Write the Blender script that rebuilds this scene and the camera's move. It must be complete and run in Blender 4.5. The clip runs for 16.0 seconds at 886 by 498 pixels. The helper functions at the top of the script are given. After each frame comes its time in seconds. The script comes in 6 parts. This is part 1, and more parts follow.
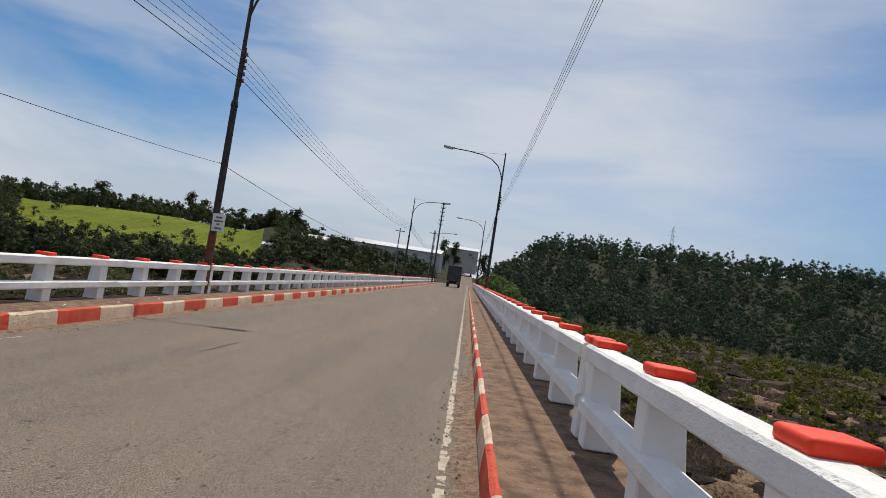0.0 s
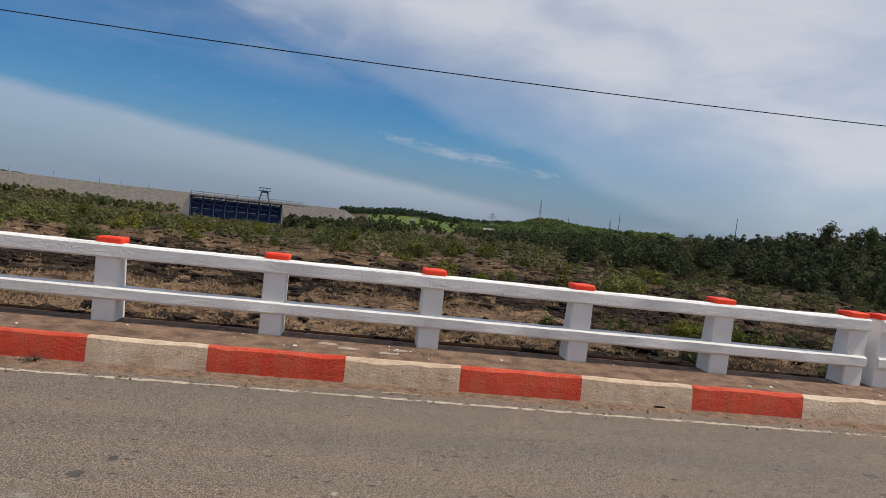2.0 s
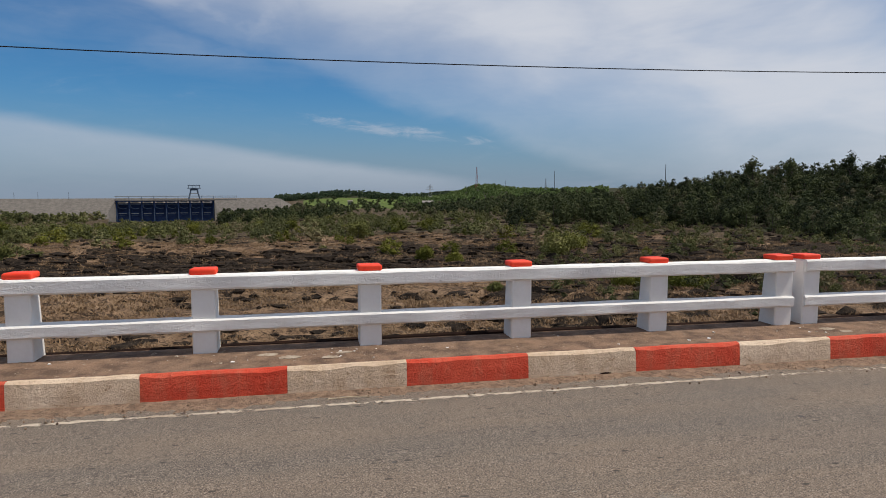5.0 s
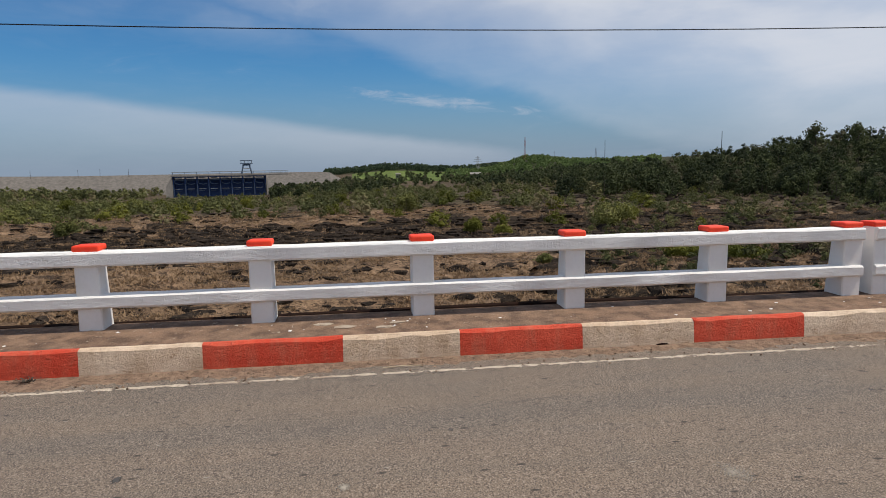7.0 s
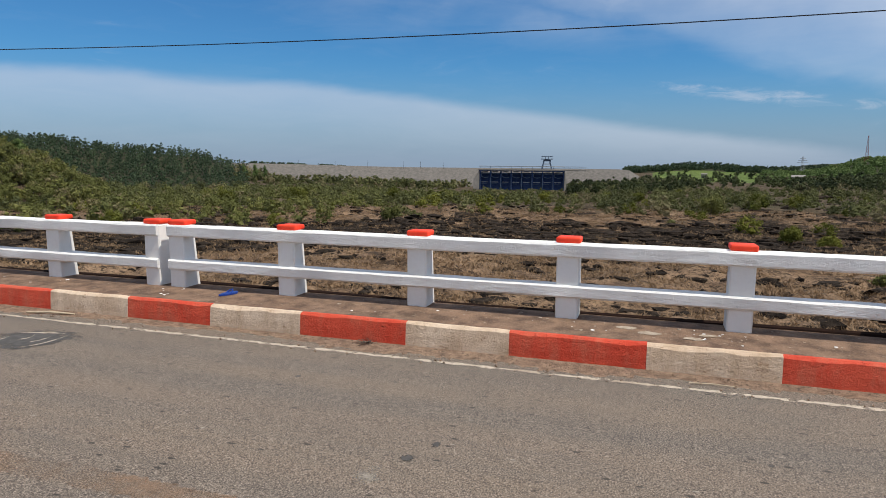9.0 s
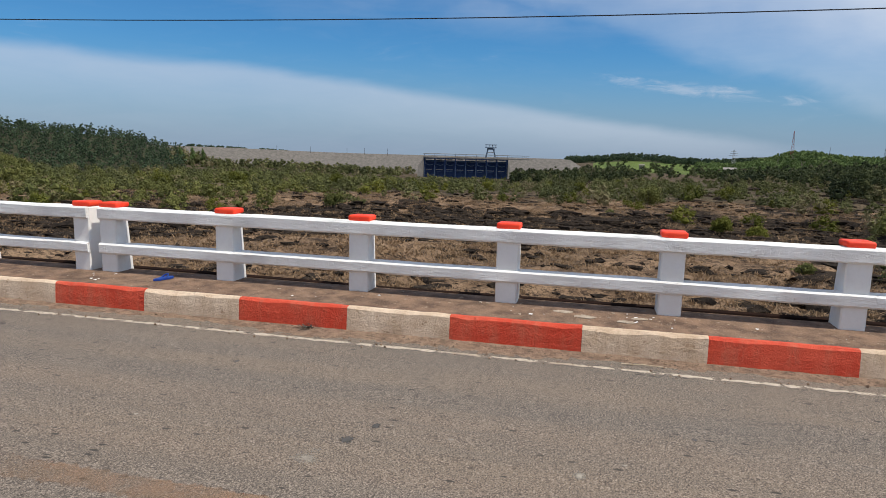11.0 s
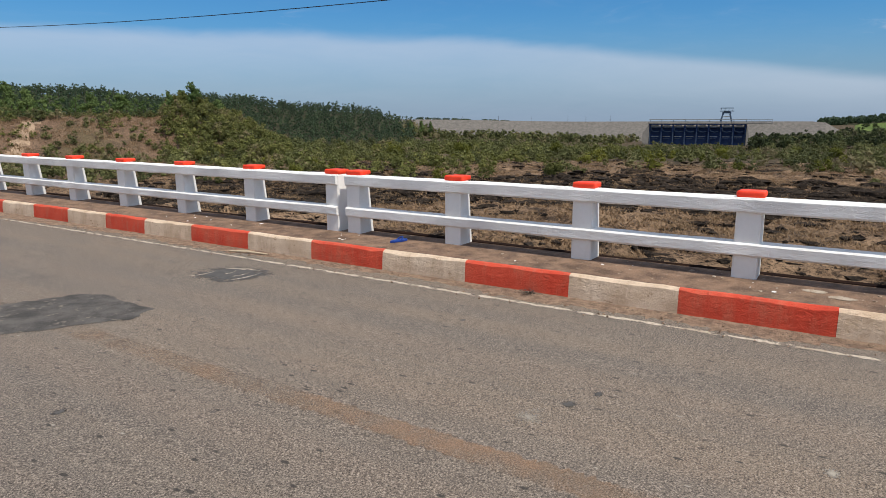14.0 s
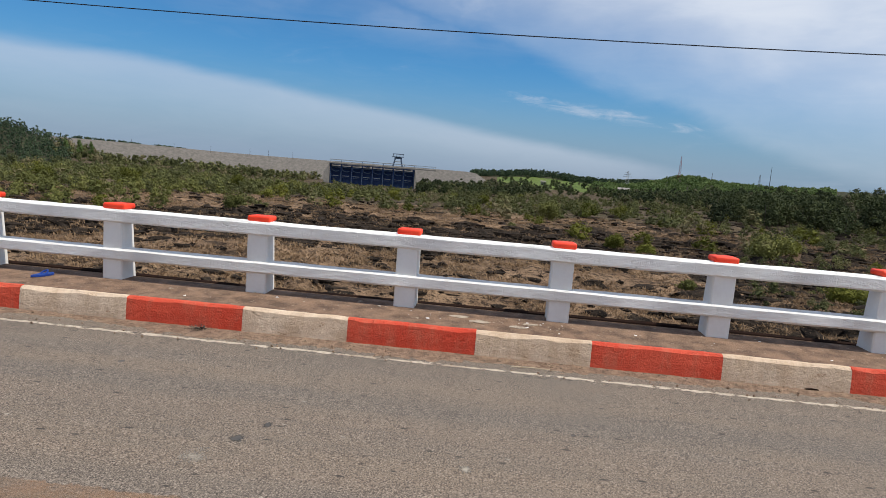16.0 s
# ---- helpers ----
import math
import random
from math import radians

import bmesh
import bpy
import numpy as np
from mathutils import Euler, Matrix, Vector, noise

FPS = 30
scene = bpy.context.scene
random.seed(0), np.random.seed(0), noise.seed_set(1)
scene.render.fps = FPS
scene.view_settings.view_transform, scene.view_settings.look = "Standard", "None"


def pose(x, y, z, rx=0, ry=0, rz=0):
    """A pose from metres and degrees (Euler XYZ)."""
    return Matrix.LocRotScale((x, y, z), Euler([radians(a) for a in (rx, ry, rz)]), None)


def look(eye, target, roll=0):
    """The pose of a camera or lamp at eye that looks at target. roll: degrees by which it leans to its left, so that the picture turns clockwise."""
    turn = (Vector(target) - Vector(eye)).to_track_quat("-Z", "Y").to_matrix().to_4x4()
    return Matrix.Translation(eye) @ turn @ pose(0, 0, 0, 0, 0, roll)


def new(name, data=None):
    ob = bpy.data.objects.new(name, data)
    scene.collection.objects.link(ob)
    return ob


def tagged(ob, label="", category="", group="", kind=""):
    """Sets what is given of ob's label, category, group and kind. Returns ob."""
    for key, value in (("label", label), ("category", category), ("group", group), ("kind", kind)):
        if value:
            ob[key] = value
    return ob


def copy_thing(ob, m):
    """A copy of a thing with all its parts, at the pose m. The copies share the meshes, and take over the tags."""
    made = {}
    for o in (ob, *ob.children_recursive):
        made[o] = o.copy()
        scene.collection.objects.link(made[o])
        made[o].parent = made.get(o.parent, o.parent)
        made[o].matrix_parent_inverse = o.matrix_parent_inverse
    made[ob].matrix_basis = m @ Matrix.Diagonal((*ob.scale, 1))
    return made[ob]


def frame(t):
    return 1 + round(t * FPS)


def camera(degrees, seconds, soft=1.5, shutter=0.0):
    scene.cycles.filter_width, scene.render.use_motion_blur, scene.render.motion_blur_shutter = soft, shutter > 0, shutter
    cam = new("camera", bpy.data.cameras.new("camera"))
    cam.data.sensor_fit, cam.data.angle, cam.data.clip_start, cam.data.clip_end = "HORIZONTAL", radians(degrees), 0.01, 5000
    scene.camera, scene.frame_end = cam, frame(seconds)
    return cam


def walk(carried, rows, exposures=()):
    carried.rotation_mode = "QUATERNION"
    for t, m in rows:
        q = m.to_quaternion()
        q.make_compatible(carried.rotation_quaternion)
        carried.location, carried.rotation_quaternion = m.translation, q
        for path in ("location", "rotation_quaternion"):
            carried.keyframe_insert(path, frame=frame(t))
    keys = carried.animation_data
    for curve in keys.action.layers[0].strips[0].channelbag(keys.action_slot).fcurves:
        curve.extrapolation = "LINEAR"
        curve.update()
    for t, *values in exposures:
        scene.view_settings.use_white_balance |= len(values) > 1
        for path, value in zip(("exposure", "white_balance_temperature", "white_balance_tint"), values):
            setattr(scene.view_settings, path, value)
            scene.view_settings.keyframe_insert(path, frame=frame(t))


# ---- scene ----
cam = camera(68.7, 16.0, soft=0.9)
PATH = [
    (0.0, 0.712, 0.106, 1.546, 92.43, -8.71, 2.21),
    (0.1, 0.677, 0.069, 1.529, 91.58, -9.50, 13.16),
    (0.2, 0.633, 0.051, 1.524, 91.36, -10.70, 22.88),
    (0.3, 0.574, 0.107, 1.554, 90.28, -11.39, 33.13),
    (0.5, 0.527, 0.070, 1.545, 86.74, -14.55, 50.88),
    (1.0, 0.488, 0.006, 1.486, 84.35, -13.36, 71.75),
    (1.5, 0.501, 0.004, 1.495, 86.51, -7.11, 71.47),
    (2.0, 0.455, -0.000, 1.523, 87.04, -6.34, 83.54),
    (2.5, 0.371, -0.007, 1.530, 83.03, -3.78, 86.14),
    (3.0, 0.368, 0.067, 1.645, 89.28, 0.94, 77.61),
    (3.5, 0.333, 0.069, 1.662, 85.33, -2.82, 77.88),
    (4.0, 0.311, 0.074, 1.675, 84.45, 2.53, 79.53),
    (4.2, 0.332, 0.118, 1.668, 85.26, 0.75, 77.07),
    (6.3, 0.372, 0.075, 1.687, 84.34, -1.22, 80.04),
    (6.5, 0.379, 0.073, 1.682, 83.78, -1.64, 76.27),
    (7.0, 0.324, 0.074, 1.654, 82.60, 0.92, 82.26),
    (7.5, 0.304, 0.024, 1.633, 80.86, 0.21, 93.30),
    (8.0, 0.335, -0.069, 1.646, 81.25, -0.16, 105.00),
    (8.5, 0.364, -0.076, 1.655, 82.48, -1.04, 107.68),
    (9.0, 0.321, -0.077, 1.673, 82.41, -0.53, 108.01),
    (9.2, 0.308, -0.079, 1.678, 82.40, -1.39, 106.21),
    (11.3, 0.359, -0.045, 1.656, 81.38, -1.58, 103.14),
    (11.5, 0.362, -0.046, 1.657, 82.11, -2.09, 104.44),
    (12.0, 0.378, -0.080, 1.660, 80.34, -0.68, 112.73),
    (12.5, 0.363, -0.073, 1.654, 78.37, 0.21, 115.99),
    (13.0, 0.376, -0.077, 1.638, 78.48, -0.07, 116.85),
    (13.5, 0.377, -0.059, 1.634, 78.60, -0.35, 119.88),
    (14.0, 0.378, -0.093, 1.630, 78.49, 0.19, 122.17),
    (14.5, 0.408, -0.093, 1.642, 77.18, -2.21, 116.06),
    (15.0, 0.443, -0.068, 1.633, 82.37, -3.20, 104.29),
    (15.5, 0.430, 0.029, 1.627, 82.08, -5.09, 95.08),
    (16.0, 0.460, 0.012, 1.637, 82.61, -4.54, 95.04),
]
walk(cam, [(t, pose(*p)) for t, *p in PATH], [(0.0, -0.30, 6950, 10), (0.5, -0.42, 7000, 11), (2.0, -0.34, 6950, 11), (4.0, -0.33, 6950, 11), (7.0, -0.25, 6900, 11), (8.0, -0.11, 6700, 9), (16.0, -0.06, 6650, 9)])

# ---- light ----
SUN = Vector((0.085, 0.47, 0.88)).normalized()
sun_el = math.asin(SUN.z)
sun_rot = math.atan2(SUN.x, SUN.y)
lamp = bpy.data.lights.new("sun", "SUN")
lamp.energy, lamp.angle, lamp.color = 4.6, radians(0.6), (1.0, 0.95, 0.87)
sun = new("sun", lamp)
sun.matrix_world = look((0, 0, 80), Vector((0, 0, 80)) - SUN * 10)


class Net:
    """A small helper to write node trees."""

    def __init__(self, tree):
        self.tree = tree
        tree.nodes.clear()

    def add(self, kind, **given):
        n = self.tree.nodes.new(kind)
        for key, value in given.items():
            if key == "mode":
                n.operation = value
            elif key == "blend":
                n.blend_type = value
        return n

    def put(self, socket, value):
        if isinstance(value, bpy.types.NodeSocket):
            self.tree.links.new(value, socket)
        else:
            socket.default_value = value

    def math(self, mode, a, b=0.0, c=0.0, clamp=False):
        n = self.add("ShaderNodeMath", mode=mode)
        n.use_clamp = clamp
        for s, v in zip(n.inputs, (a, b, c)):
            self.put(s, v)
        return n.outputs[0]

    def step(self, a, lo, hi, out0=0.0, out1=1.0):
        n = self.add("ShaderNodeMapRange")
        n.interpolation_type = "SMOOTHSTEP"
        for s, v in zip(n.inputs, (a, lo, hi, out0, out1)):
            self.put(s, v)
        return n.outputs[0]

    def noise(self, vec, scale, detail=4.0, rough=0.55, distort=0.0):
        n = self.add("ShaderNodeTexNoise")
        if vec is not None:
            self.put(n.inputs["Vector"], vec)
        for key, v in (("Scale", scale), ("Detail", detail), ("Roughness", rough), ("Distortion", distort)):
            self.put(n.inputs[key], v)
        return n.outputs["Fac"]

    def mix(self, fac, a, b, blend="MIX"):
        n = self.add("ShaderNodeMix")
        n.data_type = "RGBA"
        n.blend_type = blend
        self.put(n.inputs[0], fac)
        for s, v in ((n.inputs[6], a), (n.inputs[7], b)):
            self.put(s, (*v, 1.0) if isinstance(v, tuple) and len(v) == 3 else v)
        return n.outputs[2]

    def mapping(self, vec, scale=(1, 1, 1), loc=(0, 0, 0), rot=(0, 0, 0)):
        n = self.add("ShaderNodeMapping")
        self.put(n.inputs[0], vec)
        n.inputs["Location"].default_value = loc
        n.inputs["Rotation"].default_value = rot
        n.inputs["Scale"].default_value = scale
        return n.outputs[0]


# sky with thin high cloud
world = bpy.data.worlds.new("sky")
scene.world = world
world.use_nodes = True
w = Net(world.node_tree)
tex = w.add("ShaderNodeTexSky")
tex.sky_type = "NISHITA"
tex.sun_disc = False
tex.sun_elevation, tex.sun_rotation = sun_el, sun_rot
tex.altitude, tex.air_density, tex.dust_density, tex.ozone_density = 100, 1.0, 0.6, 2.2
gen = w.add("ShaderNodeTexCoord").outputs["Generated"]
sep = w.add("ShaderNodeSeparateXYZ")
w.put(sep.inputs[0], gen)
dx, dy, dz = sep.outputs
azim = w.math("MULTIPLY", w.math("ARCTAN2", w.math("MULTIPLY", dx, -1.0), dy), 180 / math.pi)
elev = w.math("MULTIPLY", w.math("ARCSINE", dz), 180 / math.pi)
wob = w.math("SUBTRACT", w.noise(w.mapping(gen, (1, 1, 2.5)), 3.2, 5, 0.55, 0.6), 0.5)
fine = w.math("SUBTRACT", w.noise(w.mapping(gen, (1, 1, 5.0), rot=(0.0, 0.35, 0.3)), 9.0, 6, 0.62, 0.8), 0.5)
# low bank of cloud whose upper edge falls from the south to the west
edge = w.math("MINIMUM", w.math("ADD", w.math("MULTIPLY", w.math("SUBTRACT", azim, 80.0), 0.125), 1.9), 6.9)
edge = w.math("ADD", edge, w.math("MULTIPLY", wob, 1.6))
deep = w.math("SUBTRACT", edge, elev)
bank = w.math("MULTIPLY", w.step(deep, -0.35, 0.9), w.step(deep, 0.3, 5.0, 1.0, 0.32))
bank = w.math("MULTIPLY", bank, w.step(azim, 66.0, 84.0))
bank = w.math("MULTIPLY", bank, w.step(elev, -0.5, 2.5, 0.25, 0.50))
# veil over the north, thinning to the west
lim = w.math("ADD", w.math("MULTIPLY", elev, 3.3), 57.0)
lim = w.math("ADD", lim, w.math("MULTIPLY", wob, 14.0))
inner = w.math("SUBTRACT", lim, azim)
veil = w.math("ADD", w.math("MULTIPLY", w.step(inner, -2.5, 4.0), 0.36), w.math("MULTIPLY", w.step(inner, 2.0, 30.0), 0.64))
streak = w.noise(w.mapping(gen, (1.0, 2.2, 5.0), rot=(0.2, 0.5, 0.5)), 2.0, 5, 0.5, 0.35)
veil = w.math("MULTIPLY", veil, w.step(streak, 0.32, 0.62, 0.66, 0.92))
hx = w.math("DIVIDE", w.math("SUBTRACT", azim, 30.0), 13.0)
hy = w.math("DIVIDE", w.math("SUBTRACT", elev, 15.0), 8.0)
veil = w.math("MULTIPLY", veil, w.step(azim, -36.0, -12.0, 0.35, 1.0))
hole = w.math("ADD", w.math("ADD", w.math("MULTIPLY", hx, hx), w.math("MULTIPLY", hy, hy)), w.math("MULTIPLY", wob, 2.5))
veil = w.math("MULTIPLY", veil, w.step(hole, -0.2, 2.1, 0.14, 1.0))
# small bright streak
sx = w.math("DIVIDE", w.math("SUBTRACT", azim, 83.0), 7.5)
sy = w.math("DIVIDE", w.math("SUBTRACT", elev, w.math("ADD", w.math("MULTIPLY", w.math("SUBTRACT", azim, 83.0), 0.12), 5.45)), 0.62)
torn = w.math("SUBTRACT", w.noise(w.mapping(gen, (6.0, 6.0, 30.0), rot=(0.0, 0.1, 0.0)), 2.6, 6, 0.65, 0.7), 0.5)
small = w.math("ADD", w.math("ADD", w.math("MULTIPLY", sx, sx), w.math("MULTIPLY", sy, sy)), w.math("MULTIPLY", torn, 5.0))
small = w.math("MULTIPLY", w.step(small, 1.3, -0.7), 0.58)
wisps = w.math("MULTIPLY", w.step(w.math("ADD", fine, wob), 0.12, 0.42), 0.16)
high = w.math("MULTIPLY", w.step(elev, 8.5, 15.0, 0.0, 0.6), w.step(azim, 125.0, 95.0))
high = w.math("MULTIPLY", high, w.step(streak, 0.36, 0.58, 0.25, 1.0))
cloud = w.math("MAXIMUM", w.math("MAXIMUM", bank, veil), w.math("MAXIMUM", small, w.math("MAXIMUM", wisps, high)))
# closed thin cloud added unseen behind the walk, east and south, for neutral fill
cloud = w.math("MAXIMUM", cloud, w.math("MULTIPLY", w.step(w.math("ABSOLUTE", w.math("SUBTRACT", azim, 60.0)), 100.0, 130.0), 0.75))
cloud = w.math("ADD", cloud, w.math("MULTIPLY", fine, 0.16), clamp=True)
# cloud thinned towards the unseen zenith, to lessen fill light on shaded faces
cloud = w.math("MULTIPLY", cloud, w.step(elev, 34.0, 58.0, 1.0, 0.3))
blue = w.mix(1.0, tex.outputs[0], (0.37, 0.87, 1.31), "MULTIPLY")
hazy = w.mix(w.step(elev, 9.0, -0.5, 0.0, 0.8), blue, (3.4, 4.35, 6.15))
skycol = w.mix(cloud, hazy, w.mix(veil, (7.1, 7.95, 9.6), (8.9, 9.7, 11.2)))
bg = w.add("ShaderNodeBackground")
w.put(bg.inputs[0], skycol)
bg.inputs[1].default_value = 0.085
out = w.add("ShaderNodeOutputWorld")
w.put(out.inputs[0], bg.outputs[0])


# ---- materials ----
def material(name, build, rough=0.85, metal=0.0):
    m = bpy.data.materials.new(name)
    m.use_nodes = True
    n = Net(m.node_tree)
    shader = n.add("ShaderNodeBsdfPrincipled")
    end = n.add("ShaderNodeOutputMaterial")
    n.put(end.inputs[0], shader.outputs[0])
    shader.inputs["Roughness"].default_value = rough
    shader.inputs["Metallic"].default_value = metal
    pos = n.add("ShaderNodeNewGeometry").outputs["Position"]
    build(n, shader, pos)
    return m


def bump(n, shader, height, strength, distance):
    b = n.add("ShaderNodeBump")
    b.inputs["Strength"].default_value = strength
    b.inputs["Distance"].default_value = distance
    n.put(b.inputs["Height"], height)
    n.put(shader.inputs["Normal"], b.outputs[0])


def plain(name, c1, c2, scale=4.0, fine=60.0, rough=0.8, metal=0.0, bumps=0.3, dist=0.004, spec=0.3, worn=None, wear=0.62, object_space=False):
    """Two tones mixed at two scales, fine relief, and worn spots of a third colour."""

    def build(n, s, pos):
        if object_space:
            pos = n.add("ShaderNodeTexCoord").outputs["Object"]
        big = n.noise(pos, scale, 5)
        small = n.noise(pos, fine, 4, 0.65)
        f = n.step(n.math("ADD", n.math("MULTIPLY", big, 0.7), n.math("MULTIPLY", small, 0.3)), 0.35, 0.65)
        col = n.mix(f, c1, c2)
        if worn:
            k = n.math("MULTIPLY", n.step(n.noise(pos, scale * 2.7, 7, 0.7), wear, wear + 0.07), 0.9)
            col = n.mix(k, col, worn)
        n.put(s.inputs["Base Color"], col)
        s.inputs["Specular IOR Level"].default_value = spec
        if bumps:
            bump(n, s, n.math("ADD", small, n.math("MULTIPLY", big, 0.6)), bumps, dist)

    return material(name, build, rough, metal)


def asphalt_build(n, s, pos):
    grit = n.noise(pos, 105.0, 5, 0.85)
    mid = n.noise(pos, 14.0, 5, 0.6)
    big = n.noise(n.mapping(pos, (1.0, 0.16, 1.0)), 0.9, 5, 0.6)
    blot = n.noise(pos, 0.5, 4)
    lane = n.noise(n.mapping(pos, (1.0, 0.012, 0.0)), 1.5, 3, 0.6)
    scuff = n.noise(n.mapping(pos, (1.0, 0.10, 0.0)), 5.0, 5, 0.65, 0.4)
    col = n.mix(n.step(big, 0.36, 0.66), (0.140, 0.114, 0.094), (0.192, 0.144, 0.106))
    col = n.mix(n.math("MULTIPLY", n.step(blot, 0.5, 0.68), 0.5), col, (0.124, 0.110, 0.097))
    col = n.mix(n.math("MULTIPLY", n.step(lane, 0.46, 0.60), 0.38), col, (0.205, 0.150, 0.112))
    col = n.mix(n.math("MULTIPLY", n.step(lane, 0.50, 0.38), 0.36), col, (0.108, 0.096, 0.086))
    col = n.mix(n.math("MULTIPLY", n.step(scuff, 0.56, 0.72), 0.35), col, (0.225, 0.178, 0.138))
    col = n.mix(n.math("MULTIPLY", n.step(scuff, 0.42, 0.28), 0.4), col, (0.098, 0.086, 0.076))
    col = n.mix(n.math("MULTIPLY", n.step(mid, 0.52, 0.75), 0.35), col, (0.235, 0.185, 0.145))
    col = n.mix(n.math("MULTIPLY", n.step(grit, 0.53, 0.60), 0.85), col, (0.42, 0.345, 0.275))
    col = n.mix(n.math("MULTIPLY", n.step(grit, 0.485, 0.43), 0.95), col, (0.034, 0.028, 0.024))
    vor = n.add("ShaderNodeTexVoronoi")
    n.put(vor.inputs["Vector"], pos)
    vor.inputs["Scale"].default_value = 3.1
    pick = n.add("ShaderNodeSeparateColor")
    n.put(pick.inputs[0], vor.outputs["Color"])
    pit = n.math("MULTIPLY", n.step(vor.outputs["Distance"], 0.075, 0.045), n.math("GREATER_THAN", pick.outputs[0], 0.86))
    col = n.mix(n.math("MULTIPLY", pit, 0.7), col, (0.06, 0.055, 0.05))
    chip = n.add("ShaderNodeTexVoronoi")
    n.put(chip.inputs["Vector"], n.mapping(pos, (1.0, 0.45, 1.0)))
    chip.inputs["Scale"].default_value = 12.0
    take = n.add("ShaderNodeSeparateColor")
    n.put(take.inputs[0], chip.outputs["Color"])
    fleck = n.math("MULTIPLY", n.step(chip.outputs["Distance"], 0.17, 0.10), n.math("GREATER_THAN", take.outputs[1], 0.55))
    col = n.mix(n.math("MULTIPLY", fleck, 0.9), col, (0.036, 0.032, 0.028))
    lime = n.math("MULTIPLY", n.step(chip.outputs["Distance"], 0.12, 0.06), n.math("LESS_THAN", take.outputs[1], 0.06))
    col = n.mix(n.math("MULTIPLY", lime, 0.6), col, (0.42, 0.38, 0.32))
    speck = n.noise(pos, 42.0, 3, 0.7)
    col = n.mix(n.math("MULTIPLY", n.step(speck, 0.56, 0.68), 0.4), col, (0.265, 0.222, 0.178))
    col = n.mix(n.math("MULTIPLY", n.step(speck, 0.45, 0.34), 0.5), col, (0.072, 0.062, 0.053))
    col = n.mix(1.0, col, (1.03, 1.04, 1.045), "MULTIPLY")
    n.put(s.inputs["Base Color"], col)
    s.inputs["Specular IOR Level"].default_value = 0.25
    bump(n, s, n.math("ADD", grit, n.math("MULTIPLY", mid, 0.5)), 0.45, 0.006)


def leaf_material(name, dark, light, dry, dryness=0.75):
    """Foliage: tone by plant (island) and by place."""

    def build(n, s, pos):
        isl = n.add("ShaderNodeNewGeometry").outputs["Random Per Island"]
        plant = n.add("ShaderNodeAttribute")
        plant.attribute_name = "tone"
        tone = plant.outputs["Fac"]
        patch = n.noise(pos, 0.06, 3)
        f = n.math("ADD", n.math("MULTIPLY", isl, 0.3), n.math("MULTIPLY", n.step(patch, 0.3, 0.7), 0.25))
        f = n.math("ADD", f, n.math("MULTIPLY", n.math("POWER", tone, 1.4), 0.62))
        col = n.mix(f, dark, light)
        odd = n.math("ADD", n.math("MULTIPLY", tone, 0.6), n.math("MULTIPLY", n.noise(pos, 0.2, 3), 0.4))
        col = n.mix(n.math("MULTIPLY", n.step(odd, dryness, dryness + 0.1), 0.8), col, dry)
        n.put(s.inputs["Base Color"], col)
        s.inputs["Specular IOR Level"].default_value = 0.12
        glow = n.add("ShaderNodeBsdfTranslucent")
        n.put(glow.inputs["Color"], col)
        both = n.add("ShaderNodeMixShader")
        both.inputs[0].default_value = 0.16
        n.put(both.inputs[1], s.outputs[0])
        n.put(both.inputs[2], glow.outputs[0])
        end = [k for k in n.tree.nodes if k.bl_idname == "ShaderNodeOutputMaterial"][0]
        n.put(end.inputs[0], both.outputs[0])

    return material(name, build, 0.8)


M_ASPHALT = material("asphalt", asphalt_build, 0.9)
M_PATCH = plain("tar_patch", (0.060, 0.055, 0.051), (0.125, 0.113, 0.102), 5, 90, 0.95, bumps=1.0, dist=0.008, spec=0.15, worn=(0.20, 0.17, 0.14), wear=0.58)
M_STAIN = plain("oil_stain", (0.07, 0.062, 0.055), (0.11, 0.1, 0.09), 9, 150, 0.8)
M_PALE = plain("lime_stain", (0.30, 0.235, 0.175), (0.43, 0.36, 0.285), 14, 120, 0.95, worn=(0.22, 0.15, 0.105), wear=0.56, spec=0.1)


def line_build(c1, c2, bare, wear):
    def build(n, s, pos):
        big = n.noise(pos, 7.0, 6, 0.7)
        col = n.mix(n.step(n.noise(pos, 40.0, 4), 0.4, 0.6), c1, c2)
        col = n.mix(n.math("MULTIPLY", n.step(n.noise(pos, 2.5, 4), 0.5, 0.7), 0.6), col, bare)
        n.put(s.inputs["Base Color"], col)
        hole = n.math("MAXIMUM", n.step(big, wear, wear + 0.06), n.step(n.noise(pos, 60.0, 4, 0.7), 0.58, 0.66))
        clear = n.add("ShaderNodeBsdfTransparent")
        both = n.add("ShaderNodeMixShader")
        n.put(both.inputs[0], hole)
        n.put(both.inputs[1], s.outputs[0])
        n.put(both.inputs[2], clear.outputs[0])
        end = [k for k in n.tree.nodes if k.bl_idname == "ShaderNodeOutputMaterial"][0]
        n.put(end.inputs[0], both.outputs[0])

    return build


M_LINE = material("worn_line_paint", line_build((0.43, 0.355, 0.27), (0.54, 0.46, 0.365), (0.33, 0.25, 0.175), 0.535), 0.85)


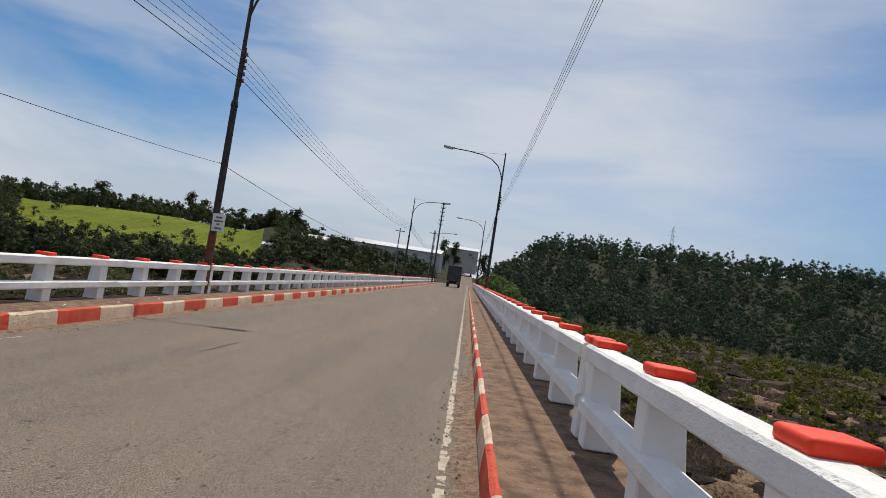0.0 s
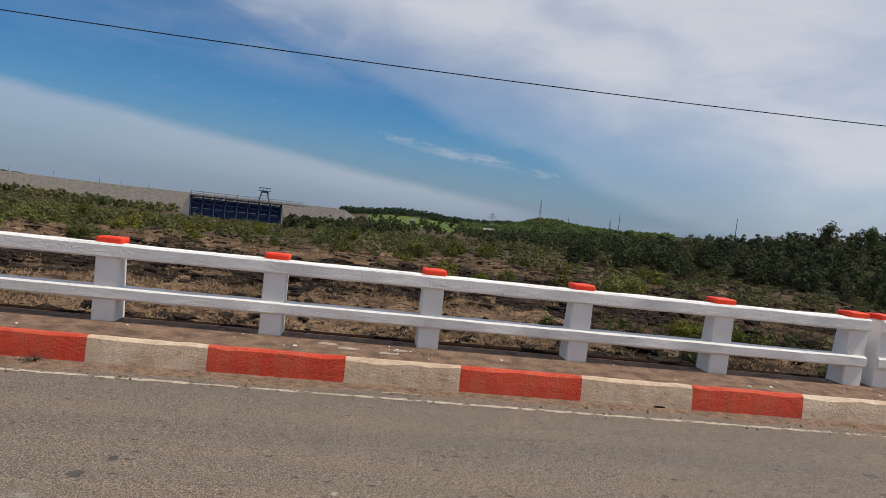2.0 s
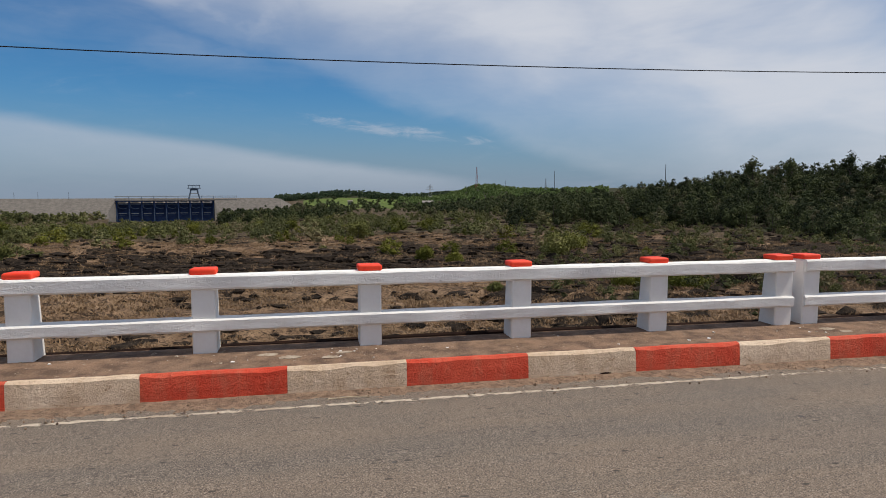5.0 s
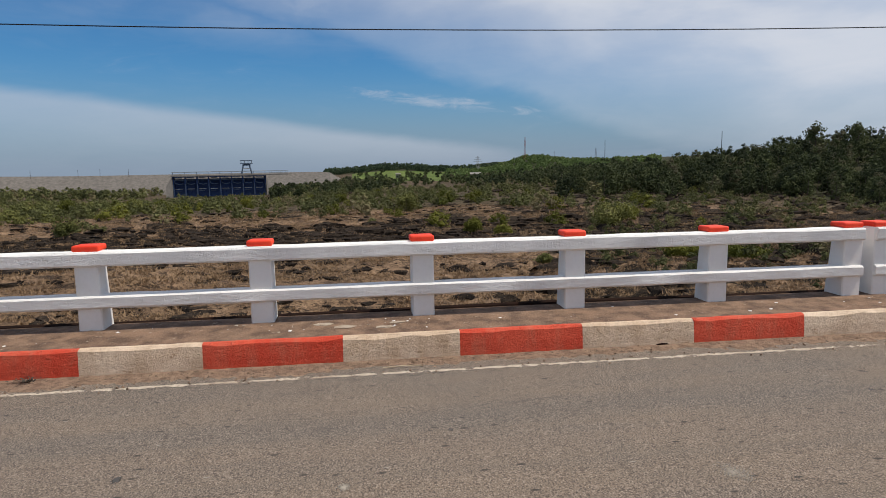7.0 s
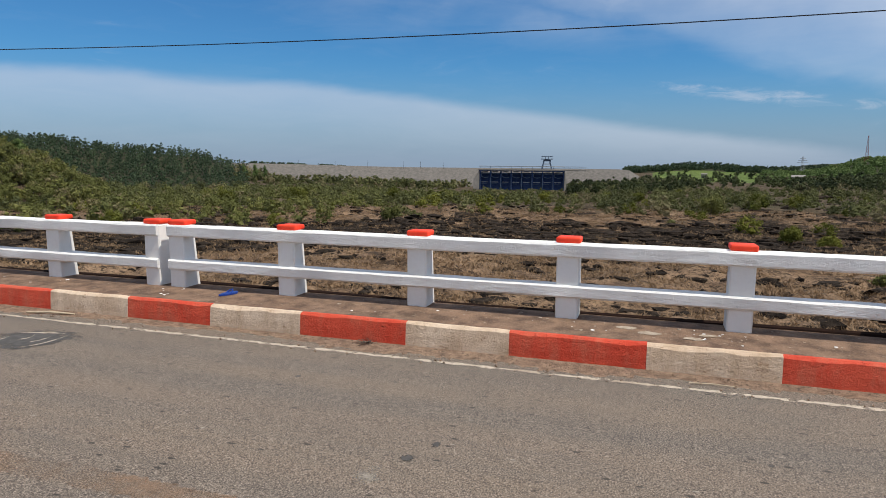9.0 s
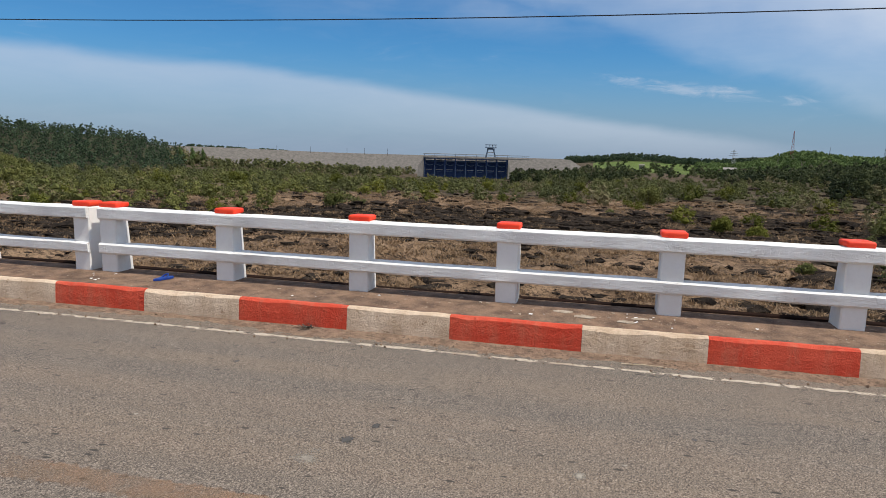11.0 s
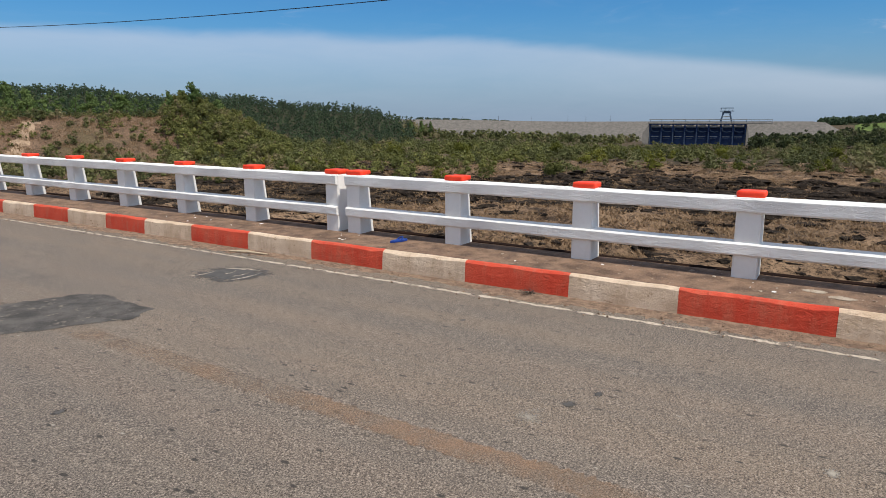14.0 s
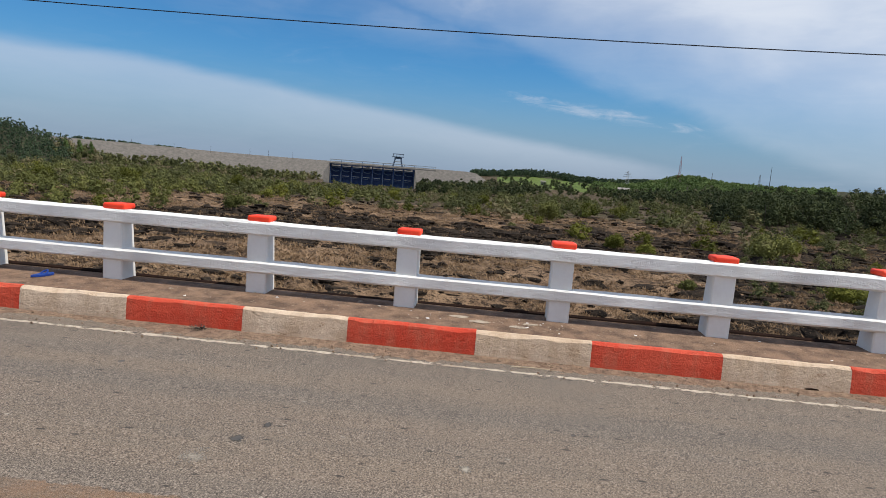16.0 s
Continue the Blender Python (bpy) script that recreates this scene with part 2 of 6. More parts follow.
def faint_build(n, s, pos):
    n.put(s.inputs["Base Color"], n.mix(n.step(n.noise(pos, 6.0, 5), 0.35, 0.65), (0.33, 0.195, 0.115), (0.25, 0.165, 0.105)))
    thin = n.math("ADD", n.math("MULTIPLY", n.noise(pos, 2.2, 4, 0.6), 0.55), n.math("MULTIPLY", n.noise(pos, 70.0, 4, 0.75), 0.45))
    bare = n.step(thin, 0.36, 0.60, 0.42, 0.97)
    clear = n.add("ShaderNodeBsdfTransparent")
    both = n.add("ShaderNodeMixShader")
    n.put(both.inputs[0], bare)
    n.put(both.inputs[1], s.outputs[0])
    n.put(both.inputs[2], clear.outputs[0])
    end = [k for k in n.tree.nodes if k.bl_idname == "ShaderNodeOutputMaterial"][0]
    n.put(end.inputs[0], both.outputs[0])


M_YELLOW = material("faded_ochre_line", faint_build, 0.9)


def powder_build(c1, c2, lo, hi):
    """A thin uneven film, denser in its middle, through which the asphalt shows."""

    def build(n, s, pos):
        n.put(s.inputs["Base Color"], n.mix(n.step(n.noise(pos, 14.0, 5), 0.35, 0.65), c1, c2))
        own = n.add("ShaderNodeTexCoord").outputs["Object"]
        sep = n.add("ShaderNodeSeparateXYZ")
        n.put(sep.inputs[0], own)
        r2 = n.math("ADD", n.math("MULTIPLY", sep.outputs[0], sep.outputs[0]), n.math("MULTIPLY", sep.outputs[1], sep.outputs[1]))
        grain = n.math("ADD", n.math("MULTIPLY", n.noise(pos, 9.0, 5, 0.6), 0.8), n.math("MULTIPLY", n.noise(pos, 80.0, 4, 0.75), 0.5))
        bare = n.step(n.math("ADD", n.math("SQRT", r2), n.math("MULTIPLY", n.math("SUBTRACT", grain, 0.65), 2.2)), lo, hi, 0.05, 1.0)
        clear = n.add("ShaderNodeBsdfTransparent")
        both = n.add("ShaderNodeMixShader")
        n.put(both.inputs[0], bare)
        n.put(both.inputs[1], s.outputs[0])
        n.put(both.inputs[2], clear.outputs[0])
        end = [k for k in n.tree.nodes if k.bl_idname == "ShaderNodeOutputMaterial"][0]
        n.put(end.inputs[0], both.outputs[0])

    return build


M_SPLASH = material("lime_splash", powder_build((0.33, 0.29, 0.235), (0.26, 0.22, 0.18), -0.2, 0.9), 0.9)
M_GREASE = material("oil_film", powder_build((0.05, 0.046, 0.042), (0.075, 0.068, 0.06), 0.45, 0.95), 0.75)
M_TAR = material("tar_film", powder_build((0.062, 0.058, 0.054), (0.09, 0.084, 0.077), 0.72, 1.0), 0.95)
M_SMEAR = material("old_tar_smear", powder_build((0.105, 0.092, 0.08), (0.125, 0.108, 0.092), -0.5, 0.9), 0.95)
M_SAND = plain("road_sand", (0.22, 0.142, 0.098), (0.40, 0.272, 0.185), 11, 75, 0.95, bumps=1.0, dist=0.03, worn=(0.13, 0.095, 0.07), wear=0.54)
M_WALK = plain("walkway_concrete", (0.118, 0.074, 0.050), (0.270, 0.170, 0.112), 6.0, 45, 0.94, bumps=1.0, dist=0.016, worn=(0.36, 0.27, 0.195), wear=0.60)


def plaster_build(n, s, pos):
    """Troweled limewash: smears along the beam, small pits and a few grey scuffs."""
    along = n.mapping(pos, (1.0, 0.42, 1.0))
    big = n.noise(pos, 2.4, 4, 0.6)
    smear = n.noise(along, 24.0, 5, 0.6)
    grain = n.noise(n.mapping(pos, (1.0, 0.6, 1.0)), 95.0, 5, 0.7)
    col = n.mix(n.step(big, 0.35, 0.65), (0.79, 0.775, 0.745), (0.87, 0.855, 0.825))
    col = n.mix(n.math("MULTIPLY", n.step(smear, 0.56, 0.74), 0.35), col, (0.66, 0.645, 0.615))
    scuff = n.math("MULTIPLY", n.step(n.noise(along, 9.0, 7, 0.75), 0.64, 0.70), 0.6)
    col = n.mix(scuff, col, (0.47, 0.455, 0.43))
    n.put(s.inputs["Base Color"], col)
    s.inputs["Specular IOR Level"].default_value = 0.25
    pits = n.step(n.noise(pos, 34.0, 4, 0.6), 0.30, 0.44)
    rel = n.math("ADD", n.math("MULTIPLY", smear, 0.8), n.math("ADD", n.math("MULTIPLY", grain, 0.32), n.math("MULTIPLY", pits, 0.2)))
    bump(n, s, rel, 0.95, 0.016)


def kerb_build(c1, c2, worn, dust, wear):
    """Thick paint over rough concrete: pits, horizontal trowel streaks, flaked spots and a film of road dust."""

    def build(n, s, pos):
        along = n.mapping(pos, (1.0, 0.7, 1.0))
        big = n.noise(pos, 3.2, 5)
        streak = n.noise(along, 24.0, 6, 0.7, 0.5)
        grain = n.noise(pos, 120.0, 4, 0.7)
        col = n.mix(n.step(n.math("ADD", n.math("MULTIPLY", big, 0.7), n.math("MULTIPLY", grain, 0.3)), 0.36, 0.64), c1, c2)
        flake = n.math("MULTIPLY", n.step(n.noise(n.mapping(pos, (1.0, 0.55, 1.3)), 13.0, 7, 0.75), wear, wear + 0.05), 0.85)
        col = n.mix(flake, col, worn)
        film_ = n.math("MULTIPLY", n.step(n.noise(n.mapping(pos, (1.0, 1.0, 0.35)), 6.0, 6, 0.7), 0.44, 0.68), 0.55)
        col = n.mix(film_, col, dust)
        col = n.mix(n.math("MULTIPLY", n.step(streak, 0.36, 0.27), 0.6), col, tuple(0.4 * v for v in worn))
        n.put(s.inputs["Base Color"], col)
        s.inputs["Specular IOR Level"].default_value = 0.25
        pit = n.step(n.noise(pos, 46.0, 4, 0.65), 0.28, 0.42)
        bump(n, s, n.math("ADD", n.math("MULTIPLY", streak, 1.2), n.math("ADD", n.math("MULTIPLY", pit, 0.5), n.math("MULTIPLY", grain, 0.25))), 1.0, 0.016)

    return build


M_WHITE = material("white_limewash", plaster_build, 0.75)
M_POST = plain("white_smooth_paint", (0.79, 0.765, 0.73), (0.85, 0.83, 0.795), 3, 25, 0.7, bumps=0.25, dist=0.004)
M_RED = plain("orange_red_paint", (0.80, 0.034, 0.009), (0.88, 0.062, 0.018), 8, 50, 0.6, bumps=0.4, dist=0.004, spec=0.4)
M_KERB_RED = material("faded_red_kerb_paint", kerb_build((0.63, 0.062, 0.030), (0.72, 0.105, 0.055), (0.55, 0.20, 0.13), (0.56, 0.16, 0.095), 0.66), 0.75)
M_KERB_PALE = material("cream_kerb_paint", kerb_build((0.66, 0.49, 0.345), (0.80, 0.635, 0.475), (0.40, 0.25, 0.155), (0.50, 0.34, 0.215), 0.60), 0.85)
M_GIRDER = plain("bridge_concrete", (0.3, 0.28, 0.25), (0.4, 0.37, 0.33), 1, 30, 0.9)
M_POLE = plain("dark_painted_steel", (0.035, 0.033, 0.032), (0.06, 0.05, 0.045), 5, 60, 0.6, 0.3)
M_RUST = plain("rusty_primer", (0.17, 0.055, 0.03), (0.10, 0.045, 0.03), 6, 60, 0.85)
M_LAMP = plain("grey_lamp_housing", (0.3, 0.31, 0.32), (0.42, 0.42, 0.42), 5, 60, 0.5)
M_SIGN = plain("white_sign", (0.7, 0.7, 0.68), (0.78, 0.78, 0.76), 5, 40, 0.6)
M_INK = plain("grey_print", (0.12, 0.13, 0.14), (0.2, 0.2, 0.2), 20, 90, 0.7)
M_CABLE = plain("black_cable", (0.012, 0.012, 0.013), (0.02, 0.02, 0.02), 5, 40, 0.6)
M_CERAMIC = plain("brown_insulator", (0.12, 0.07, 0.05), (0.2, 0.13, 0.1), 9, 40, 0.35)
# near-black brown with shade put into it, for the edge pipe and drain hole
M_SHADE_DARK = plain("shade_dark_brown", (0.014, 0.009, 0.008), (0.026, 0.014, 0.010), 4, 60, 0.97, spec=0.05)
M_WOOD = plain("grey_wood_pole", (0.16, 0.14, 0.12), (0.25, 0.22, 0.19), 3, 40, 0.9)
M_ROCK = plain("dark_basalt", (0.012, 0.010, 0.009), (0.050, 0.038, 0.029), 1.4, 7, 0.97, bumps=1.0, dist=0.16, spec=0.04, worn=(0.15, 0.105, 0.07), wear=0.58)
M_TRUNK = plain("bark", (0.06, 0.05, 0.04), (0.12, 0.10, 0.08), 1, 9, 0.95)
M_DAM = plain("dam_concrete", (0.20, 0.185, 0.165), (0.27, 0.25, 0.225), 0.15, 1.2, 0.9, bumps=0.2, dist=0.1)
M_RIPRAP = plain("riprap_slope", (0.115, 0.104, 0.092), (0.175, 0.158, 0.14), 0.5, 4.0, 0.95, bumps=0.6, dist=0.3)
M_GATE = plain("blue_gate_steel", (0.012, 0.034, 0.105), (0.022, 0.05, 0.14), 0.6, 5, 0.6)
M_GATE_PALE = plain("pale_blue_steel", (0.065, 0.10, 0.155), (0.10, 0.14, 0.20), 0.6, 5, 0.6)
M_STEEL = plain("galvanised_steel", (0.26, 0.27, 0.28), (0.36, 0.37, 0.38), 0.6, 5, 0.5, 0.5)
M_REDSTEEL = plain("red_mast_paint", (0.35, 0.09, 0.06), (0.42, 0.14, 0.1), 0.3, 5, 0.6)
M_ROOF = plain("pale_metal_roof", (0.55, 0.56, 0.58), (0.68, 0.69, 0.7), 0.2, 3, 0.5)
M_WALL = plain("pale_wall", (0.4, 0.38, 0.35), (0.5, 0.48, 0.45), 0.3, 3, 0.9)
M_TRUCK = plain("dark_truck_paint", (0.03, 0.034, 0.04), (0.05, 0.052, 0.055), 1, 9, 0.5)
M_TYRE = plain("rubber", (0.015, 0.015, 0.015), (0.03, 0.03, 0.03), 5, 40, 0.9)
M_BLUE = plain("blue_plastic", (0.012, 0.04, 0.22), (0.016, 0.06, 0.30), 9, 60, 0.5)
M_TWIG = plain("dry_twig", (0.45, 0.35, 0.24), (0.55, 0.45, 0.32), 20, 90, 0.9)

L_FOREST = leaf_material("forest_leaves", (0.009, 0.016, 0.011), (0.108, 0.128, 0.052), (0.135, 0.115, 0.075), 0.72)
# greyed green that takes some distance haze into the leaf colour
L_PLANT = leaf_material("plantation_leaves", (0.018, 0.036, 0.024), (0.098, 0.138, 0.072), (0.11, 0.12, 0.065), 0.8)
L_SHRUB = leaf_material("shrub_leaves", (0.036, 0.046, 0.022), (0.205, 0.208, 0.078), (0.20, 0.165, 0.095), 0.66)
L_HILL = leaf_material("light_scrub_leaves", (0.055, 0.098, 0.030), (0.165, 0.220, 0.075), (0.16, 0.17, 0.07), 0.8)
L_BRUSH = leaf_material("brush_leaves", (0.055, 0.066, 0.022), (0.215, 0.215, 0.066), (0.20, 0.16, 0.095), 0.70)
L_OLIVE = leaf_material("yellow_shrub_leaves", (0.060, 0.072, 0.014), (0.185, 0.185, 0.034), (0.22, 0.19, 0.05), 0.8)
L_DRY = leaf_material("dry_grass_blades", (0.22, 0.142, 0.082), (0.40, 0.275, 0.165), (0.17, 0.14, 0.06), 0.7)


def ground_build(tones):
    def build(n, s, pos):
        a = n.noise(pos, 0.035, 5, 0.6, 0.4)
        b = n.noise(n.mapping(pos, (1.0, 1.0, 3.0)), 0.22, 6, 0.65, 0.5)
        c = n.noise(n.mapping(pos, (1.0, 0.55, 1.0)), 2.4, 8, 0.8)
        col = n.mix(n.step(b, 0.36, 0.62), tones[0], tones[1])
        col = n.mix(n.math("MULTIPLY", n.step(a, 0.5, 0.66), 0.85), col, tones[2])
        # darkest streaks: on the riverbed, dark rock and painted-in shadow lines
        col = n.mix(n.math("MULTIPLY", n.step(c, 0.50, 0.57), 0.9), col, tones[3])
        d = n.noise(n.mapping(pos, (1.0, 0.3, 1.0)), 0.5, 6, 0.7, 0.8)
        col = n.mix(n.math("MULTIPLY", n.step(d, 0.54, 0.62), 0.8), col, tones[3])
        e = n.noise(n.mapping(pos, (1.0, 0.45, 1.0)), 7.0, 6, 0.75)
        col = n.mix(n.math("MULTIPLY", n.step(e, 0.50, 0.60), 0.7), col, tones[3])
        col = n.mix(n.math("MULTIPLY", n.step(e, 0.46, 0.36), 0.35), col, tones[1])
        n.put(s.inputs["Base Color"], col)
        s.inputs["Specular IOR Level"].default_value = 0.1
        bump(n, s, n.math("ADD", b, n.math("MULTIPLY", c, 0.4)), 0.9, 0.6)

    return build


def field_build(n, s, pos):
    a = n.noise(pos, 0.03, 5, 0.6, 0.4)
    c = n.noise(pos, 0.6, 6, 0.7)
    rows = n.noise(n.mapping(pos, (1.0, 0.02, 0.0), rot=(0, 0, 0.9)), 0.55, 3, 0.6)
    col = n.mix(n.step(a, 0.4, 0.6), (0.145, 0.175, 0.016), (0.185, 0.212, 0.022))
    col = n.mix(n.math("MULTIPLY", n.step(rows, 0.45, 0.62), 0.7), col, (0.105, 0.125, 0.016))
    col = n.mix(n.math("MULTIPLY", n.step(c, 0.5, 0.65), 0.6), col, (0.08, 0.11, 0.016))
    n.put(s.inputs["Base Color"], col)
    s.inputs["Specular IOR Level"].default_value = 0.1
    bump(n, s, n.math("ADD", c, rows), 1.0, 0.8)


def far_field_build(n, s, pos):
    a = n.noise(n.mapping(pos, (0.35, 1.0, 1.0)), 0.03, 5, 0.6, 0.4)
    c = n.noise(pos, 0.25, 6, 0.7)
    col = n.mix(n.step(a, 0.4, 0.6), (0.085, 0.125, 0.030), (0.125, 0.165, 0.042))
    col = n.mix(n.math("MULTIPLY", n.step(c, 0.48, 0.62), 0.75), col, (0.06, 0.078, 0.026))
    n.put(s.inputs["Base Color"], col)
    s.inputs["Specular IOR Level"].default_value = 0.1
    bump(n, s, c, 1.0, 0.8)


def rock_build(n, s, pos):
    b = n.noise(n.mapping(pos, (1.0, 0.5, 2.0)), 0.5, 7, 0.7, 0.5)
    c = n.noise(n.mapping(pos, (1.0, 0.4, 1.0)), 1.6, 6, 0.75)
    col = n.mix(n.step(b, 0.4, 0.6), (0.022, 0.018, 0.015), (0.06, 0.046, 0.035))
    col = n.mix(n.math("MULTIPLY", n.step(c, 0.54, 0.66), 0.8), col, (0.15, 0.11, 0.072))
    e = n.noise(n.mapping(pos, (1.0, 0.45, 1.0)), 6.0, 7, 0.8, 0.4)
    col = n.mix(n.math("MULTIPLY", n.step(e, 0.52, 0.60), 0.75), col, (0.165, 0.115, 0.074))
    col = n.mix(n.math("MULTIPLY", n.step(e, 0.46, 0.38), 0.7), col, (0.012, 0.010, 0.009))
    n.put(s.inputs["Base Color"], col)
    s.inputs["Specular IOR Level"].default_value = 0.05
    bump(n, s, n.math("ADD", n.math("ADD", b, c), n.math("MULTIPLY", e, 0.5)), 1.0, 0.9)


G_ROCK = material("basalt_shelf", rock_build, 0.97)
G_BED = material("riverbed", ground_build(((0.165, 0.106, 0.066), (0.32, 0.212, 0.132), (0.085, 0.060, 0.040), (0.034, 0.024, 0.018))), 0.95)
G_SCRUB = material("scrub_floor", ground_build(((0.085, 0.064, 0.040), (0.145, 0.105, 0.064), (0.062, 0.060, 0.028), (0.028, 0.022, 0.017))), 0.95)
G_WOODS = material("forest_floor", ground_build(((0.035, 0.04, 0.02), (0.06, 0.06, 0.03), (0.04, 0.05, 0.02), (0.03, 0.028, 0.018))), 0.95)
G_FIELD = material("green_field", field_build, 0.9)
G_FAR = material("far_green_field", far_field_build, 0.9)
G_PATH = material("sandy_path", ground_build(((0.36, 0.25, 0.17), (0.42, 0.30, 0.20), (0.32, 0.22, 0.15), (0.28, 0.2, 0.14))), 0.95)
G_BANK = material("reddish_bank", ground_build(((0.155, 0.094, 0.062), (0.235, 0.150, 0.10), (0.115, 0.092, 0.05), (0.085, 0.062, 0.042))), 0.95)


# ---- building helpers ----
def part(name, bm, mat, parent=None, label=""):
    """Links a bmesh as one mesh object, under a thing or part if given."""
    me = bpy.data.meshes.new(name)
    bm.to_mesh(me)
    bm.free()
    return part_of(name, me, mat, parent, label)


def part_of(name, me, mat, parent=None, label=""):
    if mat is not None and not me.materials:
        me.materials.append(mat)
    ob = new(name, me)
    ob.parent = parent
    if label:
        tagged(ob, label)
    return ob


def thing(name, label, category, at=(0, 0, 0), group="", turn=0.0, kind=""):
    ob = new(name)
    ob.empty_display_size = 0.2
    ob.matrix_world = pose(*at, 0, 0, turn)
    return tagged(ob, label, category, group, kind)


def box(x0, x1, y0, y1, z0, z1, bevel=0.0, bm=None, segments=1):
    bm = bm or bmesh.new()
    m = Matrix.Translation(((x0 + x1) / 2, (y0 + y1) / 2, (z0 + z1) / 2)) @ Matrix.Diagonal((x1 - x0, y1 - y0, z1 - z0, 1))
    made = bmesh.ops.create_cube(bm, size=1, matrix=m)
    if bevel:
        edges = {e for v in made["verts"] for e in v.link_edges}
        bmesh.ops.bevel(bm, geom=list(edges), offset=bevel, segments=segments, affect="EDGES", profile=0.6)
    return bm


def rod(p, q, r0, r1=None, sides=8, bm=None):
    bm = bm or bmesh.new()
    p, q = Vector(p), Vector(q)
    d = q - p
    m = Matrix.Translation((p + q) / 2) @ d.to_track_quat("Z", "Y").to_matrix().to_4x4()
    bmesh.ops.create_cone(bm, cap_ends=True, segments=sides, radius1=r0, radius2=r0 if r1 is None else r1, depth=d.length, matrix=m)
    return bm


def tube(points, radius, sides=6, bm=None):
    """A bent tube through the points."""
    bm = bm or bmesh.new()
    pts = [Vector(p) for p in points]
    rings = []
    for i, p in enumerate(pts):
        d = (pts[min(i + 1, len(pts) - 1)] - pts[max(i - 1, 0)]).normalized()
        a = d.orthogonal().normalized() if abs(d.z) > 0.99 else d.cross(Vector((0, 0, 1))).normalized()
        b = d.cross(a)
        r = radius[i] if isinstance(radius, (list, tuple)) else radius
        rings.append([bm.verts.new(p + (a * math.cos(k * math.tau / sides) + b * math.sin(k * math.tau / sides)) * r) for k in range(sides)])
    for r0, r1 in zip(rings, rings[1:]):
        for k in range(sides):
            bm.faces.new((r0[k], r0[(k + 1) % sides], r1[(k + 1) % sides], r1[k]))
    bm.faces.new(rings[0])
    bm.faces.new(rings[-1][::-1])
    bmesh.ops.recalc_face_normals(bm, faces=bm.faces)
    return bm


def mesh_from(name, verts, faces_per, faces, mats, mat_index=None, smooth=False):
    """A mesh from arrays: vertices (n, 3) and faces (m, faces_per)."""
    me = bpy.data.meshes.new(name)
    me.vertices.add(len(verts))
    me.vertices.foreach_set("co", np.asarray(verts, np.float32).ravel())
    n = len(faces)
    me.loops.add(n * faces_per)
    me.polygons.add(n)
    me.loops.foreach_set("vertex_index", np.asarray(faces, np.int32).ravel())
    me.polygons.foreach_set("loop_start", np.arange(0, n * faces_per, faces_per, dtype=np.int32))
    for m in mats:
        me.materials.append(m)
    if mat_index is not None:
        me.polygons.foreach_set("material_index", np.asarray(mat_index, np.int32))
    me.polygons.foreach_set("use_smooth", np.full(n, smooth))
    me.update()
    me.validate()
    return me


# ---- the bridge ----
KERB_L, KERB_R = -5.06, 1.00       # kerb faces
CROSS = 0.0345                     # the deck rises to the east
Y0, Y1 = -48.0, 124.0              # ends of the bridge
UNIT = 10.774                      # one rail unit with its joint
FIRST = -5.311                     # first post of the unit beside the camera
KERB_H = 0.224


def deck(x):
    """Height of the carriageway at x."""
    return CROSS * (x - KERB_L)


def strip(name, x0, x1, y0, y1, mat, lift=0.004, steps=60, rough_edge=0.0, gaps=0.0, seed=3, kind="structure", label="", category=""):
    """A thin strip lying on the carriageway, with uneven edges and worn gaps."""
    rng = random.Random(seed)
    bm = bmesh.new()
    last = None
    for i in range(steps + 1):
        y = y0 + (y1 - y0) * i / steps
        a = x0 + rng.uniform(-1, 1) * rough_edge
        b = x1 + rng.uniform(-1, 1) * rough_edge
        row = (bm.verts.new((a, y, deck(a) + lift)), bm.verts.new((b, y, deck(b) + lift)))
        if last and rng.random() >= gaps:
            bm.faces.new((last[0], last[1], row[1], row[0]))
        last = row
    ob = part(name, bm, mat)
    return tagged(ob, label, category, kind=kind)


def slab(name, outline, y0, y1, mat, label, category):
    """A long prism along the bridge with the given outline in x and z."""
    bm = bmesh.new()
    a = [bm.verts.new((x, y0, z)) for x, z in outline]
    b = [bm.verts.new((x, y1, z)) for x, z in outline]
    k = len(a)
    for i in range(k):
        bm.faces.new((a[i], a[(i + 1) % k], b[(i + 1) % k], b[i]))
    bm.faces.new(a[::-1])
    bm.faces.new(b)
    bmesh.ops.recalc_face_normals(bm, faces=bm.faces)
    return tagged(part(name, bm, mat), label, category, kind="structure")


slab("road", [(KERB_L - 0.3, deck(KERB_L - 0.3)), (KERB_R + 0.3, deck(KERB_R + 0.3)), (KERB_R + 0.3, -0.25), (KERB_L - 0.3, -0.25)], Y0, Y1, M_ASPHALT,
     "worn brownish grey asphalt carriageway of a bridge", "road")
LW = KERB_H
RW = deck(KERB_R) + KERB_H + 0.02
slab("pavement_1", [(KERB_L - 0.055, LW), (-5.955, LW + 0.004), (-5.955, -0.1), (KERB_L - 0.055, -0.1)], Y0, Y1, M_WALK, "dusty brown concrete walkway beside the western railing", "walkway")
slab("pavement_2", [(KERB_R + 0.055, RW - 0.02), (2.05, RW), (2.05, 0.05), (KERB_R + 0.055, 0.05)], Y0, Y1, M_WALK, "dusty brown concrete walkway beside the eastern railing", "walkway")
slab("bridge_girder", [(-4.9, -0.26), (0.9, -0.26), (0.5, -1.6), (-4.5, -1.6)], Y0, Y1, M_GIRDER, "grey concrete girder under the bridge deck", "girder")
